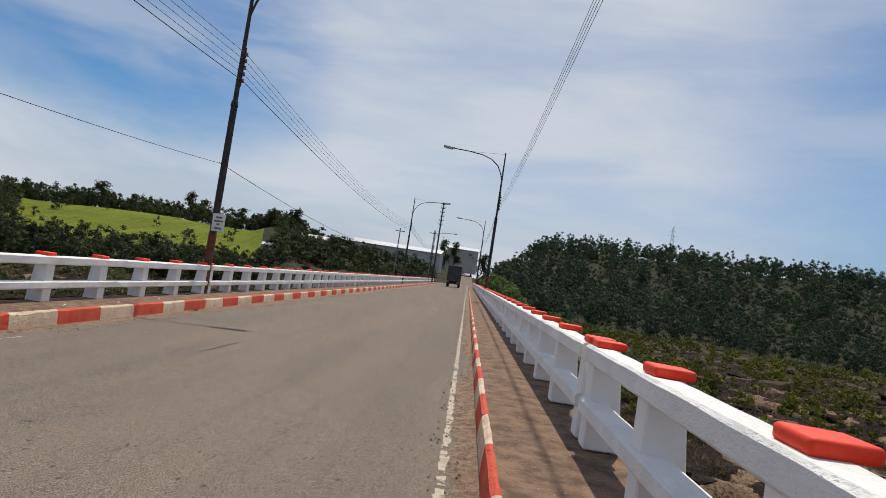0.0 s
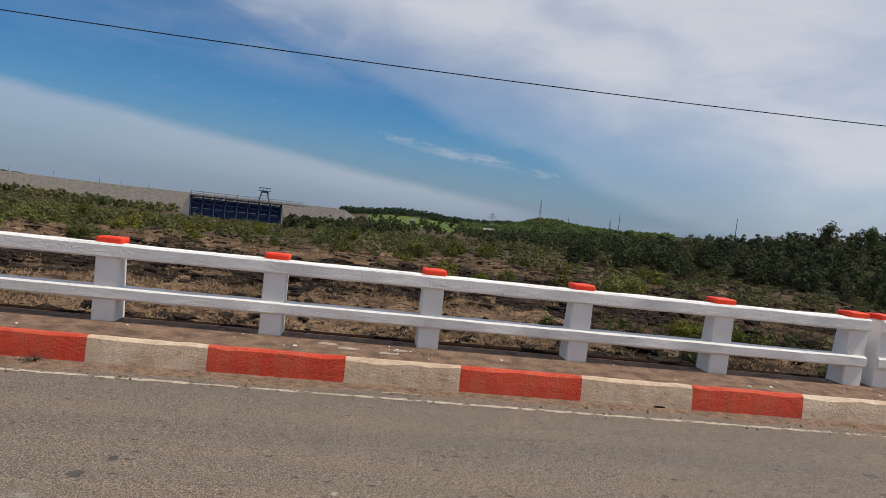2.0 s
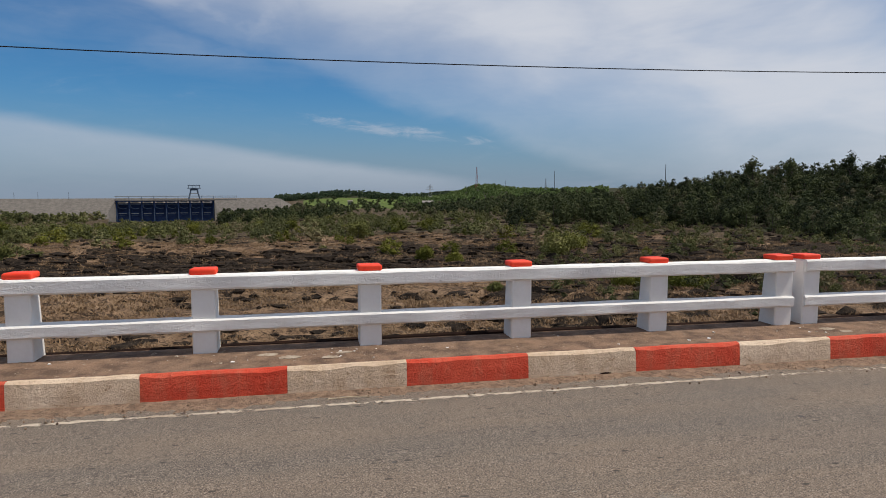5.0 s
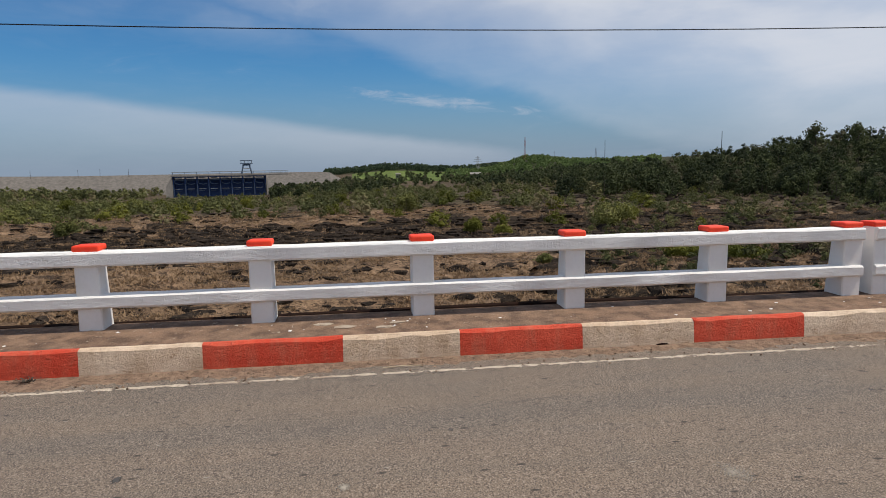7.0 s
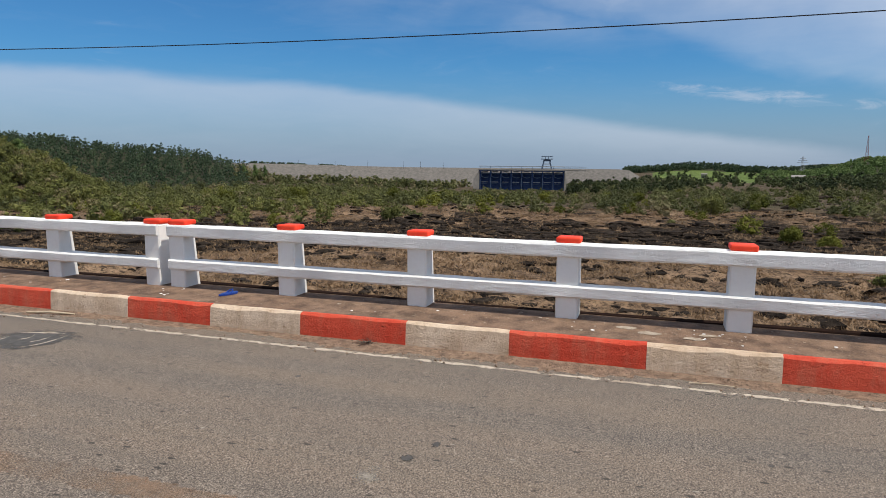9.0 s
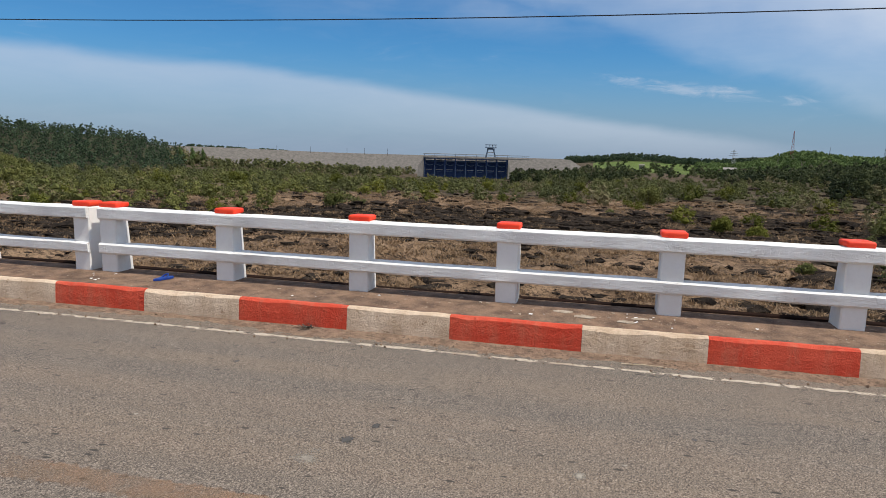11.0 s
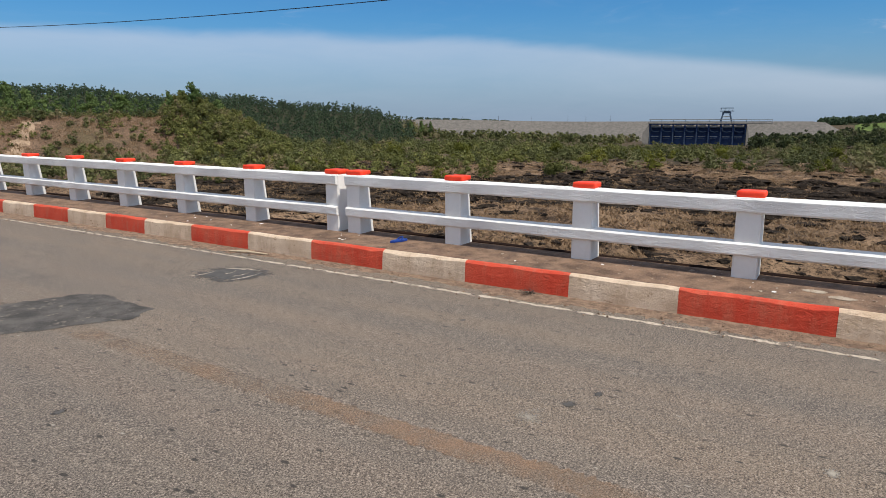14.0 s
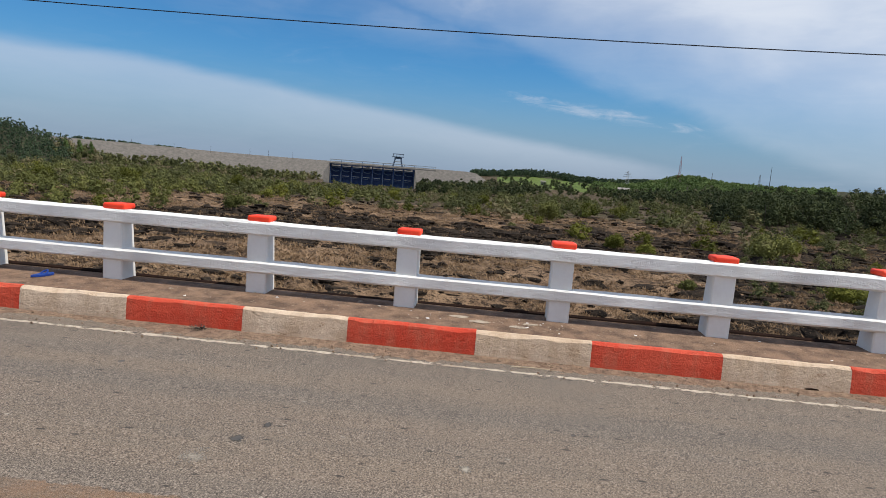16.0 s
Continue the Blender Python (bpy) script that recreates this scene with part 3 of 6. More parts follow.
for k in range(-3, 9):
    yy = 5.33 + k * UNIT * 1.5
    if Y0 < yy < Y1 - 8:
        bm = box(-4.2, 0.2, yy - 0.7, yy + 0.7, -13.0, -1.62, 0.15)
        tagged(part("bridge_pier", bm, M_GIRDER), "grey concrete pier under the bridge", "pier", "bridge piers")

# sand, lines, stains


def sand(name, x, side, wide, label):
    """A low drift of sand at a kerb's foot; its thin edge sinks unevenly under the asphalt."""
    n = 3400
    us = np.array([-0.02, 0.03, 0.07, 0.11, 0.15, 0.19, 0.23, 0.28, 0.34])
    ys = np.linspace(Y0, Y1, n)
    r = np.random.RandomState(int(abs(x) * 100))
    ease = lambda k: np.convolve(r.uniform(-1, 1, n + k), np.ones(k) / k, "valid")[:n] * k ** 0.5
    lump = 0.0035 * ease(40) + 0.0025 * ease(11)
    z = 0.021 * np.exp(-us / 0.12)[None, :] - 0.0042 + lump[:, None] * np.array([0.2, 0.6, 1, 1, 1, 1, 0.9, 0.7, 0.4])[None, :]
    z = z + r.uniform(-0.0022, 0.0022, z.shape) - 0.02 * (us > 0.3)[None, :]
    px = x + side * us[None, :] * wide * (1 + 0.05 * ease(25)[:, None]) + 0 * z
    v = np.stack([px, ys[:, None] + 0 * z, CROSS * (px - KERB_L) + z], -1).reshape(-1, 3)
    idx = np.arange(n * len(us)).reshape(n, len(us))
    f = np.stack([idx[:-1, :-1], idx[:-1, 1:], idx[1:, 1:], idx[1:, :-1]], -1).reshape(-1, 4)
    tagged(part_of(name, mesh_from(name, v, 4, f if side > 0 else f[:, ::-1], [M_SAND], None, True), None), label, "sand", kind="structure")


sand("sand_drift_1", KERB_L, 1, 1.12, "low drift of dry reddish sand along the western kerb")
sand("sand_drift_2", KERB_R, -1, 0.85, "low drift of dry reddish sand along the eastern kerb")
strip("edge_line_1", -4.709, -4.655, Y0, 4.2, M_LINE, 0.003, 1400, 0.014, 0.0, 13, label="worn white edge line on the asphalt", category="road line")
strip("edge_line_3", -4.705, -4.66, 4.2, 8.0, M_LINE, 0.003, 160, 0.02, 0.45, 16, label="last worn traces of the white edge line under sand", category="road line")
strip("edge_line_2", 0.705, 0.765, Y0, Y1, M_LINE, 0.003, 2400, 0.014, 0.02, 14, label="worn white edge line on the asphalt, partly covered by sand", category="road line")
strip("centre_line", -2.12, -1.94, -16.0, -0.45, M_YELLOW, 0.002, 900, 0.02, 0.0, 15, label="faded ochre centre line on the asphalt", category="road line")


def film(name, x, y, rx, ry, mat, label, category, turn=0.0, lift=0.0025):
    """A thin round film on the carriageway that fades out unevenly to its rim."""
    bm = bmesh.new()
    bmesh.ops.create_circle(bm, cap_ends=True, segments=28, radius=1.15)
    ob = part(name, bm, mat)
    ob.matrix_world = Matrix.Translation((x, y, deck(x) + lift)) @ Matrix.Rotation(-math.atan(CROSS), 4, "Y") @ Matrix.Rotation(turn, 4, "Z") @ Matrix.Diagonal((rx, ry, 1, 1))
    return tagged(ob, label, category, kind="structure")


def patch(name, corners, mat, label, seed, lift=0.0025):
    """A patch with an angular, slightly ragged outline."""
    rng = random.Random(seed)
    bm = bmesh.new()
    rim = []
    k = len(corners)
    for i in range(k):
        (xa, ya), (xb, yb) = corners[i], corners[(i + 1) % k]
        for j in range(8):
            u = j / 8
            px, py = xa + (xb - xa) * u + rng.uniform(-0.02, 0.02), ya + (yb - ya) * u + rng.uniform(-0.02, 0.02)
            rim.append(bm.verts.new((px, py, deck(px) + lift)))
    bm.faces.new(rim)
    bmesh.ops.triangulate(bm, faces=bm.faces)
    bmesh.ops.recalc_face_normals(bm, faces=bm.faces)
    return tagged(part(name, bm, mat), label, "road patch", kind="structure")


patch("tar_patch_1", [(-1.86, -5.02), (-2.20, -4.86), (-2.43, -4.74), (-2.70, -4.87), (-2.75, -5.63), (-2.64, -5.86), (-2.3, -5.92), (-1.75, -6.1), (-1.35, -5.9), (-1.4, -5.3)], M_PATCH, "dark angular patch of newer asphalt on the road", 5)
film("tar_patch_2", -4.0, -5.46, 0.36, 0.40, M_TAR, "cracked dark tar patch with a pale rim", "road patch", 0.3)
for i, pts in enumerate((((-3.66, -5.70), (-3.86, -5.62), (-4.02, -5.70)), ((-3.80, -5.22), (-4.0, -5.16), (-4.26, -5.26)), ((-3.92, -5.34), (-4.05, -5.28), (-4.24, -5.40)), ((-3.9, -5.55), (-4.0, -5.42), (-4.14, -5.55)), ((-4.14, -5.72), (-4.26, -5.5), (-4.27, -5.32)))):
    bm = bmesh.new()
    last = None
    rng = random.Random(i)
    for j in range(13):
        u = j / 12
        q = [(1 - u) ** 2 * pts[0][c] + 2 * u * (1 - u) * pts[1][c] + u * u * pts[2][c] for c in (0, 1)]
        wd = 0.022 * math.sin(math.pi * (0.08 + 0.84 * u)) * rng.uniform(0.5, 1.3)
        row = (bm.verts.new((q[0] - wd, q[1] - wd * 0.4, deck(q[0]) + 0.005)), bm.verts.new((q[0] + wd, q[1] + wd * 0.4, deck(q[0]) + 0.005)))
        if last:
            bm.faces.new((last[0], last[1], row[1], row[0]))
        last = row
    bmesh.ops.recalc_face_normals(bm, faces=bm.faces)
    tagged(part("pale_crack_%d" % (i + 1), bm, M_LINE), "pale dusty swirl in a cracked tar patch", "crack", kind="structure")
for i, (x, y, r) in enumerate(((-3.03, -1.19, 0.045), (-2.80, -1.28, 0.06), (-1.2, -3.45, 0.055), (-1.9, 2.1, 0.05), (-3.4, 0.6, 0.03), (-3.6, 3.6, 0.035), (-2.2, 4.6, 0.05), (-3.9, -2.6, 0.03))):
    film("oil_stain_%d" % (i + 1), x, y, r, r * 0.75, M_GREASE, "small dark oil stain on the asphalt", "stain")
film("lime_stain_1", -2.56, 1.93, 0.15, 0.10, M_SPLASH, "pale lime splash on the asphalt", "stain", 0.3)
film("lime_stain_2", -2.74, -0.03, 0.06, 0.04, M_SPLASH, "pale lime splash on the asphalt", "stain")
film("lime_stain_3", -2.53, -1.4, 0.14, 0.10, M_SPLASH, "pale dusty scuff on the asphalt", "stain")
film("lime_stain_4", -1.72, 1.3, 0.16, 0.12, M_SPLASH, "pale dusty scuff on the asphalt", "stain")
film("tar_smear_1", -2.18, 2.85, 0.30, 0.10, M_SMEAR, "dark smear of tar on the asphalt", "stain", 0.5)
film("tar_smear_3", -2.6, 9.2, 0.07, 1.5, M_SMEAR, "long dark seam of tar on the asphalt", "stain", -0.03)
film("tar_strip", -4.22, 12.6, 0.28, 0.03, M_STAIN, "dark tar strip across the lane", "stain", 0.65)

# kerbs of painted blocks
def kerb_mesh(seed, height, chips):
    rng = random.Random(seed)
    bm = bmesh.new()
    n = 7
    rows = []
    for i in range(n + 1):
        y = i / n
        c = rng.uniform(0.010, 0.022) + (rng.uniform(0, chips) if 0 < i < n else 0)
        top = height + rng.uniform(-0.003, 0.003)
        bulge = rng.uniform(-0.003, 0.003)
        rows.append([bm.verts.new(p) for p in ((0.012 + bulge, y, -0.06), (0.004 + bulge * 0.6, y, height * 0.5), (-0.006, y, top - c), (-c - 0.012, y, top), (-0.054 - rng.uniform(0, 0.01), y, top + 0.003))])
    for a, b in zip(rows, rows[1:]):
        for k in range(4):
            bm.faces.new((a[k], a[k + 1], b[k + 1], b[k]))
    bm.faces.new(rows[0])
    bm.faces.new(rows[-1][::-1])
    bmesh.ops.recalc_face_normals(bm, faces=bm.faces)
    me = bpy.data.meshes.new("kerb_block")
    bm.to_mesh(me)
    bm.free()
    return me


KERB_RED = [kerb_mesh(40 + i, KERB_H + 0.004, 0.010) for i in range(4)]
KERB_PALE = [kerb_mesh(60 + i, KERB_H + 0.004, 0.016) for i in range(4)]
for me in KERB_RED:
    me.materials.append(M_KERB_RED)
for me in KERB_PALE:
    me.materials.append(M_KERB_PALE)
# block ends along the western kerb; red from the odd ones
ENDS = {-6: -8.53, -5: -7.50, -4: -6.40, -3: -5.33, -2: -4.29, -1: -3.26, 0: -2.17, 1: -1.21, 2: -0.07, 3: 0.93, 4: 2.03, 5: 3.08, 6: 4.17, 7: 5.19, 8: 6.20, 9: 7.22, 10: 8.28, 11: 9.28, 12: 10.38, 13: 11.42, 14: 12.54, 15: 13.49, 16: 14.58}


def kerb_end(i):
    return ENDS.get(i, -2.17 + 1.046 * i)


def kerb(name, x, z, turn, shift, label):
    top = thing(name, label, "kerb", kind="structure")
    for i in range(-43, 117):
        a, b = kerb_end(i) + shift, kerb_end(i + 1) + shift
        red = i % 2 == 1
        me = (KERB_RED if red else KERB_PALE)[(i * 7) % 4]
        ob = part_of("kerb_block", me, None, top)
        m = Matrix.Translation((x, a + 0.0005, z)) if turn > 0 else Matrix.Translation((x, b - 0.0005, z)) @ pose(0, 0, 0, 0, 0, 180)
        ob.matrix_basis = m @ Matrix.Diagonal((1, b - a - 0.001, 1, 1))
    return top


kerb("kerb_1", KERB_L, 0.0, 1, 0.0, "western kerb of alternating red and cream painted concrete blocks")
kerb("kerb_2", KERB_R, deck(KERB_R), -1, 0.55, "eastern kerb of alternating red and cream painted concrete blocks")


# a near-black lump stands for the shaded hollow of a drain hole
bm = bmesh.new()
bmesh.ops.create_icosphere(bm, subdivisions=2, radius=1, matrix=Matrix.Translation((KERB_L, 2.77, 0.012)) @ Matrix.Diagonal((0.02, 0.07, 0.018, 1)))
for v in bm.verts:
    v.co += noise.noise_vector(v.co * 30) * 0.008
tagged(part("drain_hole", bm, M_SHADE_DARK), "drain hole at the kerb's foot, its shaded inside put into the colour", "drain", kind="structure")

# railings: units of eight posts and two beams
def railing():
    """One unit, its face towards +x, its first post at y = 0, standing on z = 0."""
    top = thing("bridge_railing", "white limewashed concrete bridge railing with orange-red post caps", "railing", group="bridge railings")
    def lean(bm):
        """The back of a post slopes out towards its foot."""
        for v in bm.verts:
            if v.co.x < -0.1:
                v.co.x += 0.085 * (v.co.z + 0.03) / 0.74
        return bm

    shaft = lean(box(-0.272, 0.0, -0.104, 0.104, -0.03, 0.712, 0.012))
    post_me = bpy.data.meshes.new("post")
    shaft.to_mesh(post_me)
    shaft.free()
    end = lean(box(-0.272, 0.0, -0.104, 0.104, -0.03, 0.712, 0.012))
    for v in end.verts:
        if v.co.y < 0 and v.co.z > 0.3:
            v.co.y -= 0.008
    end_me = bpy.data.meshes.new("post")
    end.to_mesh(end_me)
    end.free()
    capb = box(-0.225, -0.008, -0.112, 0.112, 0.714, 0.770, 0.022, segments=4)
    for v in capb.verts:
        v.co += noise.noise_vector(v.co * 9) * 0.007
    for f in capb.faces:
        f.smooth = True
    cap_me = bpy.data.meshes.new("cap")
    capb.to_mesh(cap_me)
    capb.free()
    for i in range(8):
        end_post = i in (0, 7)
        p = part_of("post", end_me if end_post else post_me, M_POST, top)
        p.matrix_basis = Matrix.Translation((0, 1.5 * i if i else 0.074, 0)) @ (pose(0, 0, 0) if i < 7 else Matrix.Diagonal((1, -1, 1, 1)))
        part_of("cap", cap_me, M_RED, p, "orange-red painted cap")
        if i == 7:
            p.children[0].matrix_basis = Matrix.Diagonal((1, -1, 1, 1))
    for name, z0, z1, lo in (("top_rail", 0.585, 0.715, -0.15), ("bottom_rail", 0.205, 0.32, -0.15)):
        bm = bmesh.new()
        n = 84
        rings = []
        for k in range(n + 1):
            y = -0.028 + (10.5 + 0.130) * k / n
            j = [noise.noise(Vector((y * 3.1, z0 * 9 + q * 3.7, 1.3))) * 0.006 for q in range(8)]
            b = 0.016
            rings.append([bm.verts.new(v) for v in ((0.034 + j[0], y, z0 + b), (0.036 + j[1], y, z1 - b + j[5]), (0.034 - b + j[2], y, z1 + j[3]), (lo + b, y, z1 + j[4]), (lo, y, z1 - b), (lo, y, z0 + b), (lo + b, y, z0), (0.034 - b, y, z0 + j[6]))])
        for a, c in zip(rings, rings[1:]):
            for k in range(8):
                bm.faces.new((a[k], a[(k + 1) % 8], c[(k + 1) % 8], c[k]))
        bm.faces.new(rings[0])
        bm.faces.new(rings[-1][::-1])
        bmesh.ops.recalc_face_normals(bm, faces=bm.faces)
        part(name, bm, M_WHITE, top)
    return top


unit = railing()
unit.matrix_basis = Matrix.Translation((-5.725, FIRST, LW))
for k in range(-4, 12):
    if k:
        copy_thing(unit, Matrix.Translation((-5.725, FIRST + k * UNIT, LW)))
for k in range(-4, 12):
    copy_thing(unit, Matrix.Translation((1.715, FIRST + k * UNIT + 10.4, RW + 0.035)) @ pose(0, 0, 0, 0, 0, 180))

# pipe along the western walkway's outer edge, near-black to stand for its shade
tagged(part("conduit_pipe", tube([(-6.02, y, 0.20 + 0.012 * math.sin(y * 0.9)) for y in np.arange(Y0, Y1 + 1, 2.0)], 0.045, 8), M_SHADE_DARK), "near-black brown pipe that stands for the shade at the walkway's outer edge", "pipe")
for y in np.arange(Y0 + 1, Y1, 6.0):
    tagged(part("pipe_bracket", box(-6.09, -5.94, y - 0.03, y + 0.03, 0.12, 0.2, 0.005), M_SHADE_DARK), "small near-black bracket added under the edge pipe", "bracket", "pipe brackets")

# small litter on the walkway
rng = random.Random(9)
for x, y, r in ((-5.55, -0.25, 0.09), (-5.42, -0.05, 0.10), (-5.5, 0.42, 0.07), (-5.35, 0.3, 0.08), (-5.45, 5.5, 0.09), (-5.3, 5.6, 0.07)):
    bm = bmesh.new()
    bmesh.ops.create_cone(bm, cap_ends=True, segments=14, radius1=r, radius2=r * 0.9, depth=0.004, matrix=Matrix.Translation((x, y, LW + 0.006)))
    for v in bm.verts:
        v.co.x = x + (v.co.x - x) * 0.55 + rng.uniform(-0.008, 0.008)
        v.co.y += rng.uniform(-0.012, 0.012)
    tagged(part("lime_spot", bm, M_PALE), "pale dried lime spot on the walkway", "stain", "lime spots", "structure")
for k in range(150):
    x, y = rng.uniform(-5.72, -5.25), rng.uniform(-8, 14)
    if rng.random() < 0.6:
        y = FIRST + 1.5 * rng.randrange(-2, 12) + rng.gauss(0, 0.22)
    r = 0.004 + 0.016 * rng.random() ** 2
    bm = bmesh.new()
    bmesh.ops.create_icosphere(bm, subdivisions=1, radius=r, matrix=Matrix.Translation((x, y, LW + r * 0.35)))
    for v in bm.verts:
        v.co += Vector((rng.uniform(-r, r), rng.uniform(-r, r), 0)) * 0.5
        v.co.z = LW + 0.004 + (v.co.z - LW) * 0.3
    tagged(part("paint_crumb", bm, M_PALE if k % 2 else M_WHITE), "chip of old paint or mortar on the walkway", "debris", "paint crumbs")


def weed(x, y, z, seed):
    """A small dry weed: thin stems and narrow leaves."""
    rr = random.Random(seed)
    bm = bmesh.new()
    for k in range(30):
        a, h, out = rr.uniform(0, math.tau), rr.uniform(0.008, 0.035), rr.uniform(0.02, 0.10)
        p = Vector((rr.uniform(-0.02, 0.02), rr.uniform(-0.05, 0.05), 0))
        q = p + Vector((out * math.cos(a), out * math.sin(a), h))
        d = Vector((-math.sin(a), math.cos(a), 0)) * 0.004
        bm.faces.new([bm.verts.new(v) for v in (p - d, p + d, q + d * 0.6, q - d * 0.6)])
        e = Vector((math.cos(a), math.sin(a), 0.3)) * 0.016
        bm.faces.new([bm.verts.new(v) for v in (q - e * 0.2, q + d * 3 + e * 0.5, q + e, q - d * 3 + e * 0.5)])
    top = thing("weed", "small dry weed growing at the kerb's foot", "weed", (x, y, z))
    part("leaves", bm, M_TRUNK, top)


weed(-4.99, -2.53, 0.012, 1)
weed(-4.99, 13.9, 0.012, 2)


def gravel(name, x0, x1, count, label, seed):
    r = np.random.RandomState(seed)
    x = x0 + (x1 - x0) * r.uniform(0, 1, count) ** 1.6
    y = r.uniform(-16, 30, count)
    s = 0.003 + 0.011 * r.uniform(0, 1, count) ** 3
    unit = np.array([(1, 0, 0), (-1, 0, 0), (0, 1, 0), (0, -1, 0), (0, 0, 1), (0, 0, -1)], float)
    tri = np.array([(0, 2, 4), (2, 1, 4), (1, 3, 4), (3, 0, 4), (2, 0, 5), (1, 2, 5), (3, 1, 5), (0, 3, 5)])
    v = unit[None] * s[:, None, None] * r.uniform(0.6, 1.4, (count, 6, 1)) + np.stack([x, y, CROSS * (x - KERB_L) + 0.006 + s * 0.3], 1)[:, None, :]
    f = tri[None] + (np.arange(count) * 6)[:, None, None]
    tagged(part_of(name, mesh_from(name, v.reshape(-1, 3), 3, f.reshape(-1, 3), [M_SAND]), None), label, "gravel", kind="stuff")


gravel("gutter_gravel_west", KERB_L + 0.01, KERB_L + 0.5, 2600, "loose grit and small stones along the western kerb", 5)
gravel("gutter_gravel_east", KERB_R - 0.01, KERB_R - 0.4, 1200, "loose grit and small stones along the eastern kerb", 6)


def sandal(x, y, z, turn):
    top = thing("sandal", "worn blue plastic sandal lying on the walkway", "sandal", (x, y, z), turn=turn)
    bm = bmesh.new()
    lo, hi = [], []
    for i in range(16):
        a = math.tau * i / 16
        wy = 0.125 * math.cos(a)
        wx = 0.045 * math.sin(a) * (1.0 + 0.25 * math.cos(a))
        lo.append(bm.verts.new((wx, wy, 0.0)))
        hi.append(bm.verts.new((wx, wy, 0.018)))
    bm.faces.new(lo[::-1])
    bm.faces.new(hi)
    for i in range(16):
        bm.faces.new((lo[i], lo[(i + 1) % 16], hi[(i + 1) % 16], hi[i]))
    part("sole", bm, M_BLUE, top)
    part("strap", tube([(-0.04, 0.0, 0.012), (-0.025, 0.04, 0.04), (0.0, 0.06, 0.05), (0.025, 0.04, 0.04), (0.04, 0.0, 0.012)], 0.008), M_BLUE, top)


sandal(-5.55, -4.43, LW + 0.006, 75)
tagged(part("dry_stick", tube([(-4.84, -6.5, 0.022), (-4.90, -6.24, 0.03), (-4.95, -5.95, 0.02)], [0.012, 0.014, 0.009]), M_TWIG), "pale dry stick lying in the gutter sand", "stick")
tagged(part("dry_stick", tube([(-4.82, 0.25, 0.02), (-4.83, 0.42, 0.024), (-4.83, 0.6, 0.02)], [0.004, 0.005, 0.003]), M_TWIG), "pale dry stick lying in the gutter sand", "stick")


# lamp posts
def lamp_post(x, y, z, side, label, signed=False):
    """A steel lamp post; its arm reaches over the road (side: +1 towards +x)."""
    top = thing("street_lamp", label, "street lamp", (x, y, z), "street lamps")
    part("shaft", rod((0, 0, -0.15), (0, 0, 4.85), 0.095, 0.082, 12), M_POLE, top)
    part("rust_foot", rod((0, 0, -0.16), (0, 0, 1.5), 0.101, 0.098, 12), M_RUST, top, "rust-red primed foot")
    part("upper_shaft", rod((0, 0, 4.84), (0, 0, 8.75), 0.064, 0.038, 10), M_POLE, top)
    part("collar", rod((0, 0, 4.78), (0, 0, 4.92), 0.1, 0.075, 12), M_POLE, top)
    arm = [(side * u, 0, v) for u, v in ((0.02, 7.15), (0.12, 7.5), (0.36, 7.95), (0.78, 8.28), (1.35, 8.46), (2.1, 8.55), (3.05, 8.60))]
    part("arm", tube(arm, 0.030, 8), M_POLE, top)
    part("tie_wire", tube([(0, 0, 8.66), (side * 1.3, 0, 8.58), (side * 2.1, 0, 8.57)], 0.007, 5), M_POLE, top)
    head = box(-0.34, 0.34, -0.11, 0.11, -0.07, 0.06, 0.045, segments=2)
    for v in head.verts:
        if v.co.x * side < 0:
            v.co.y *= 0.6
            v.co.z *= 0.7
    h = part("lamp_head", head, M_LAMP, top)
    h.matrix_basis = pose(side * 3.3, 0, 8.62, 0, -side * 3, 0)
    part("lamp_glass", box(-0.2, 0.24, -0.08, 0.08, -0.10, -0.062, 0.012), M_SIGN, h)
    for k in range(5):
        zz = 5.45 + 0.17 * k
        part("insulator", rod((0.10, 0, zz - 0.045), (0.10, 0, zz + 0.045), 0.04, 0.032, 8), M_CERAMIC, top)
    part("bracket", box(0.04, 0.075, -0.02, 0.02, 5.3, 6.3), M_POLE, top)
    if signed:
        s = part("sign_plate", box(-0.02, 0.30, -0.125, -0.11, 1.58, 2.02, 0.004), M_SIGN, top, "white sign plate with unreadable grey print")
        for zz, aa, bb in ((1.93, 0.06, 0.22), (1.84, 0.03, 0.25), (1.76, 0.10, 0.18), (1.66, 0.05, 0.24)):
            part("print_bar", box(aa, bb, -0.131, -0.124, zz - 0.025, zz + 0.02), M_INK, s)
    return top


JOINT = 5.326
WEST_LAMPS = (JOINT - 3 * UNIT, JOINT + UNIT, 65.0, 108.0)
for yy in WEST_LAMPS:
    lamp_post(-5.78, yy, LW, 1, "dark steel street lamp with a curved arm at the western railing", yy == WEST_LAMPS[1])
for k in (-1, 3, 7):
    lamp_post(1.80, JOINT + k * UNIT, RW, -1, "dark steel street lamp with a curved arm at the eastern railing")


def cable(name, pts, r, label, group):
    tagged(part(name, tube(pts, r, 5), M_CABLE), label, "cable", group)


def sag(p, q, drop, n=28):
    p, q = Vector(p), Vector(q)
    return [p.lerp(q, i / n) - Vector((0, 0, 4 * drop * (i / n) * (1 - i / n))) for i in range(n + 1)]


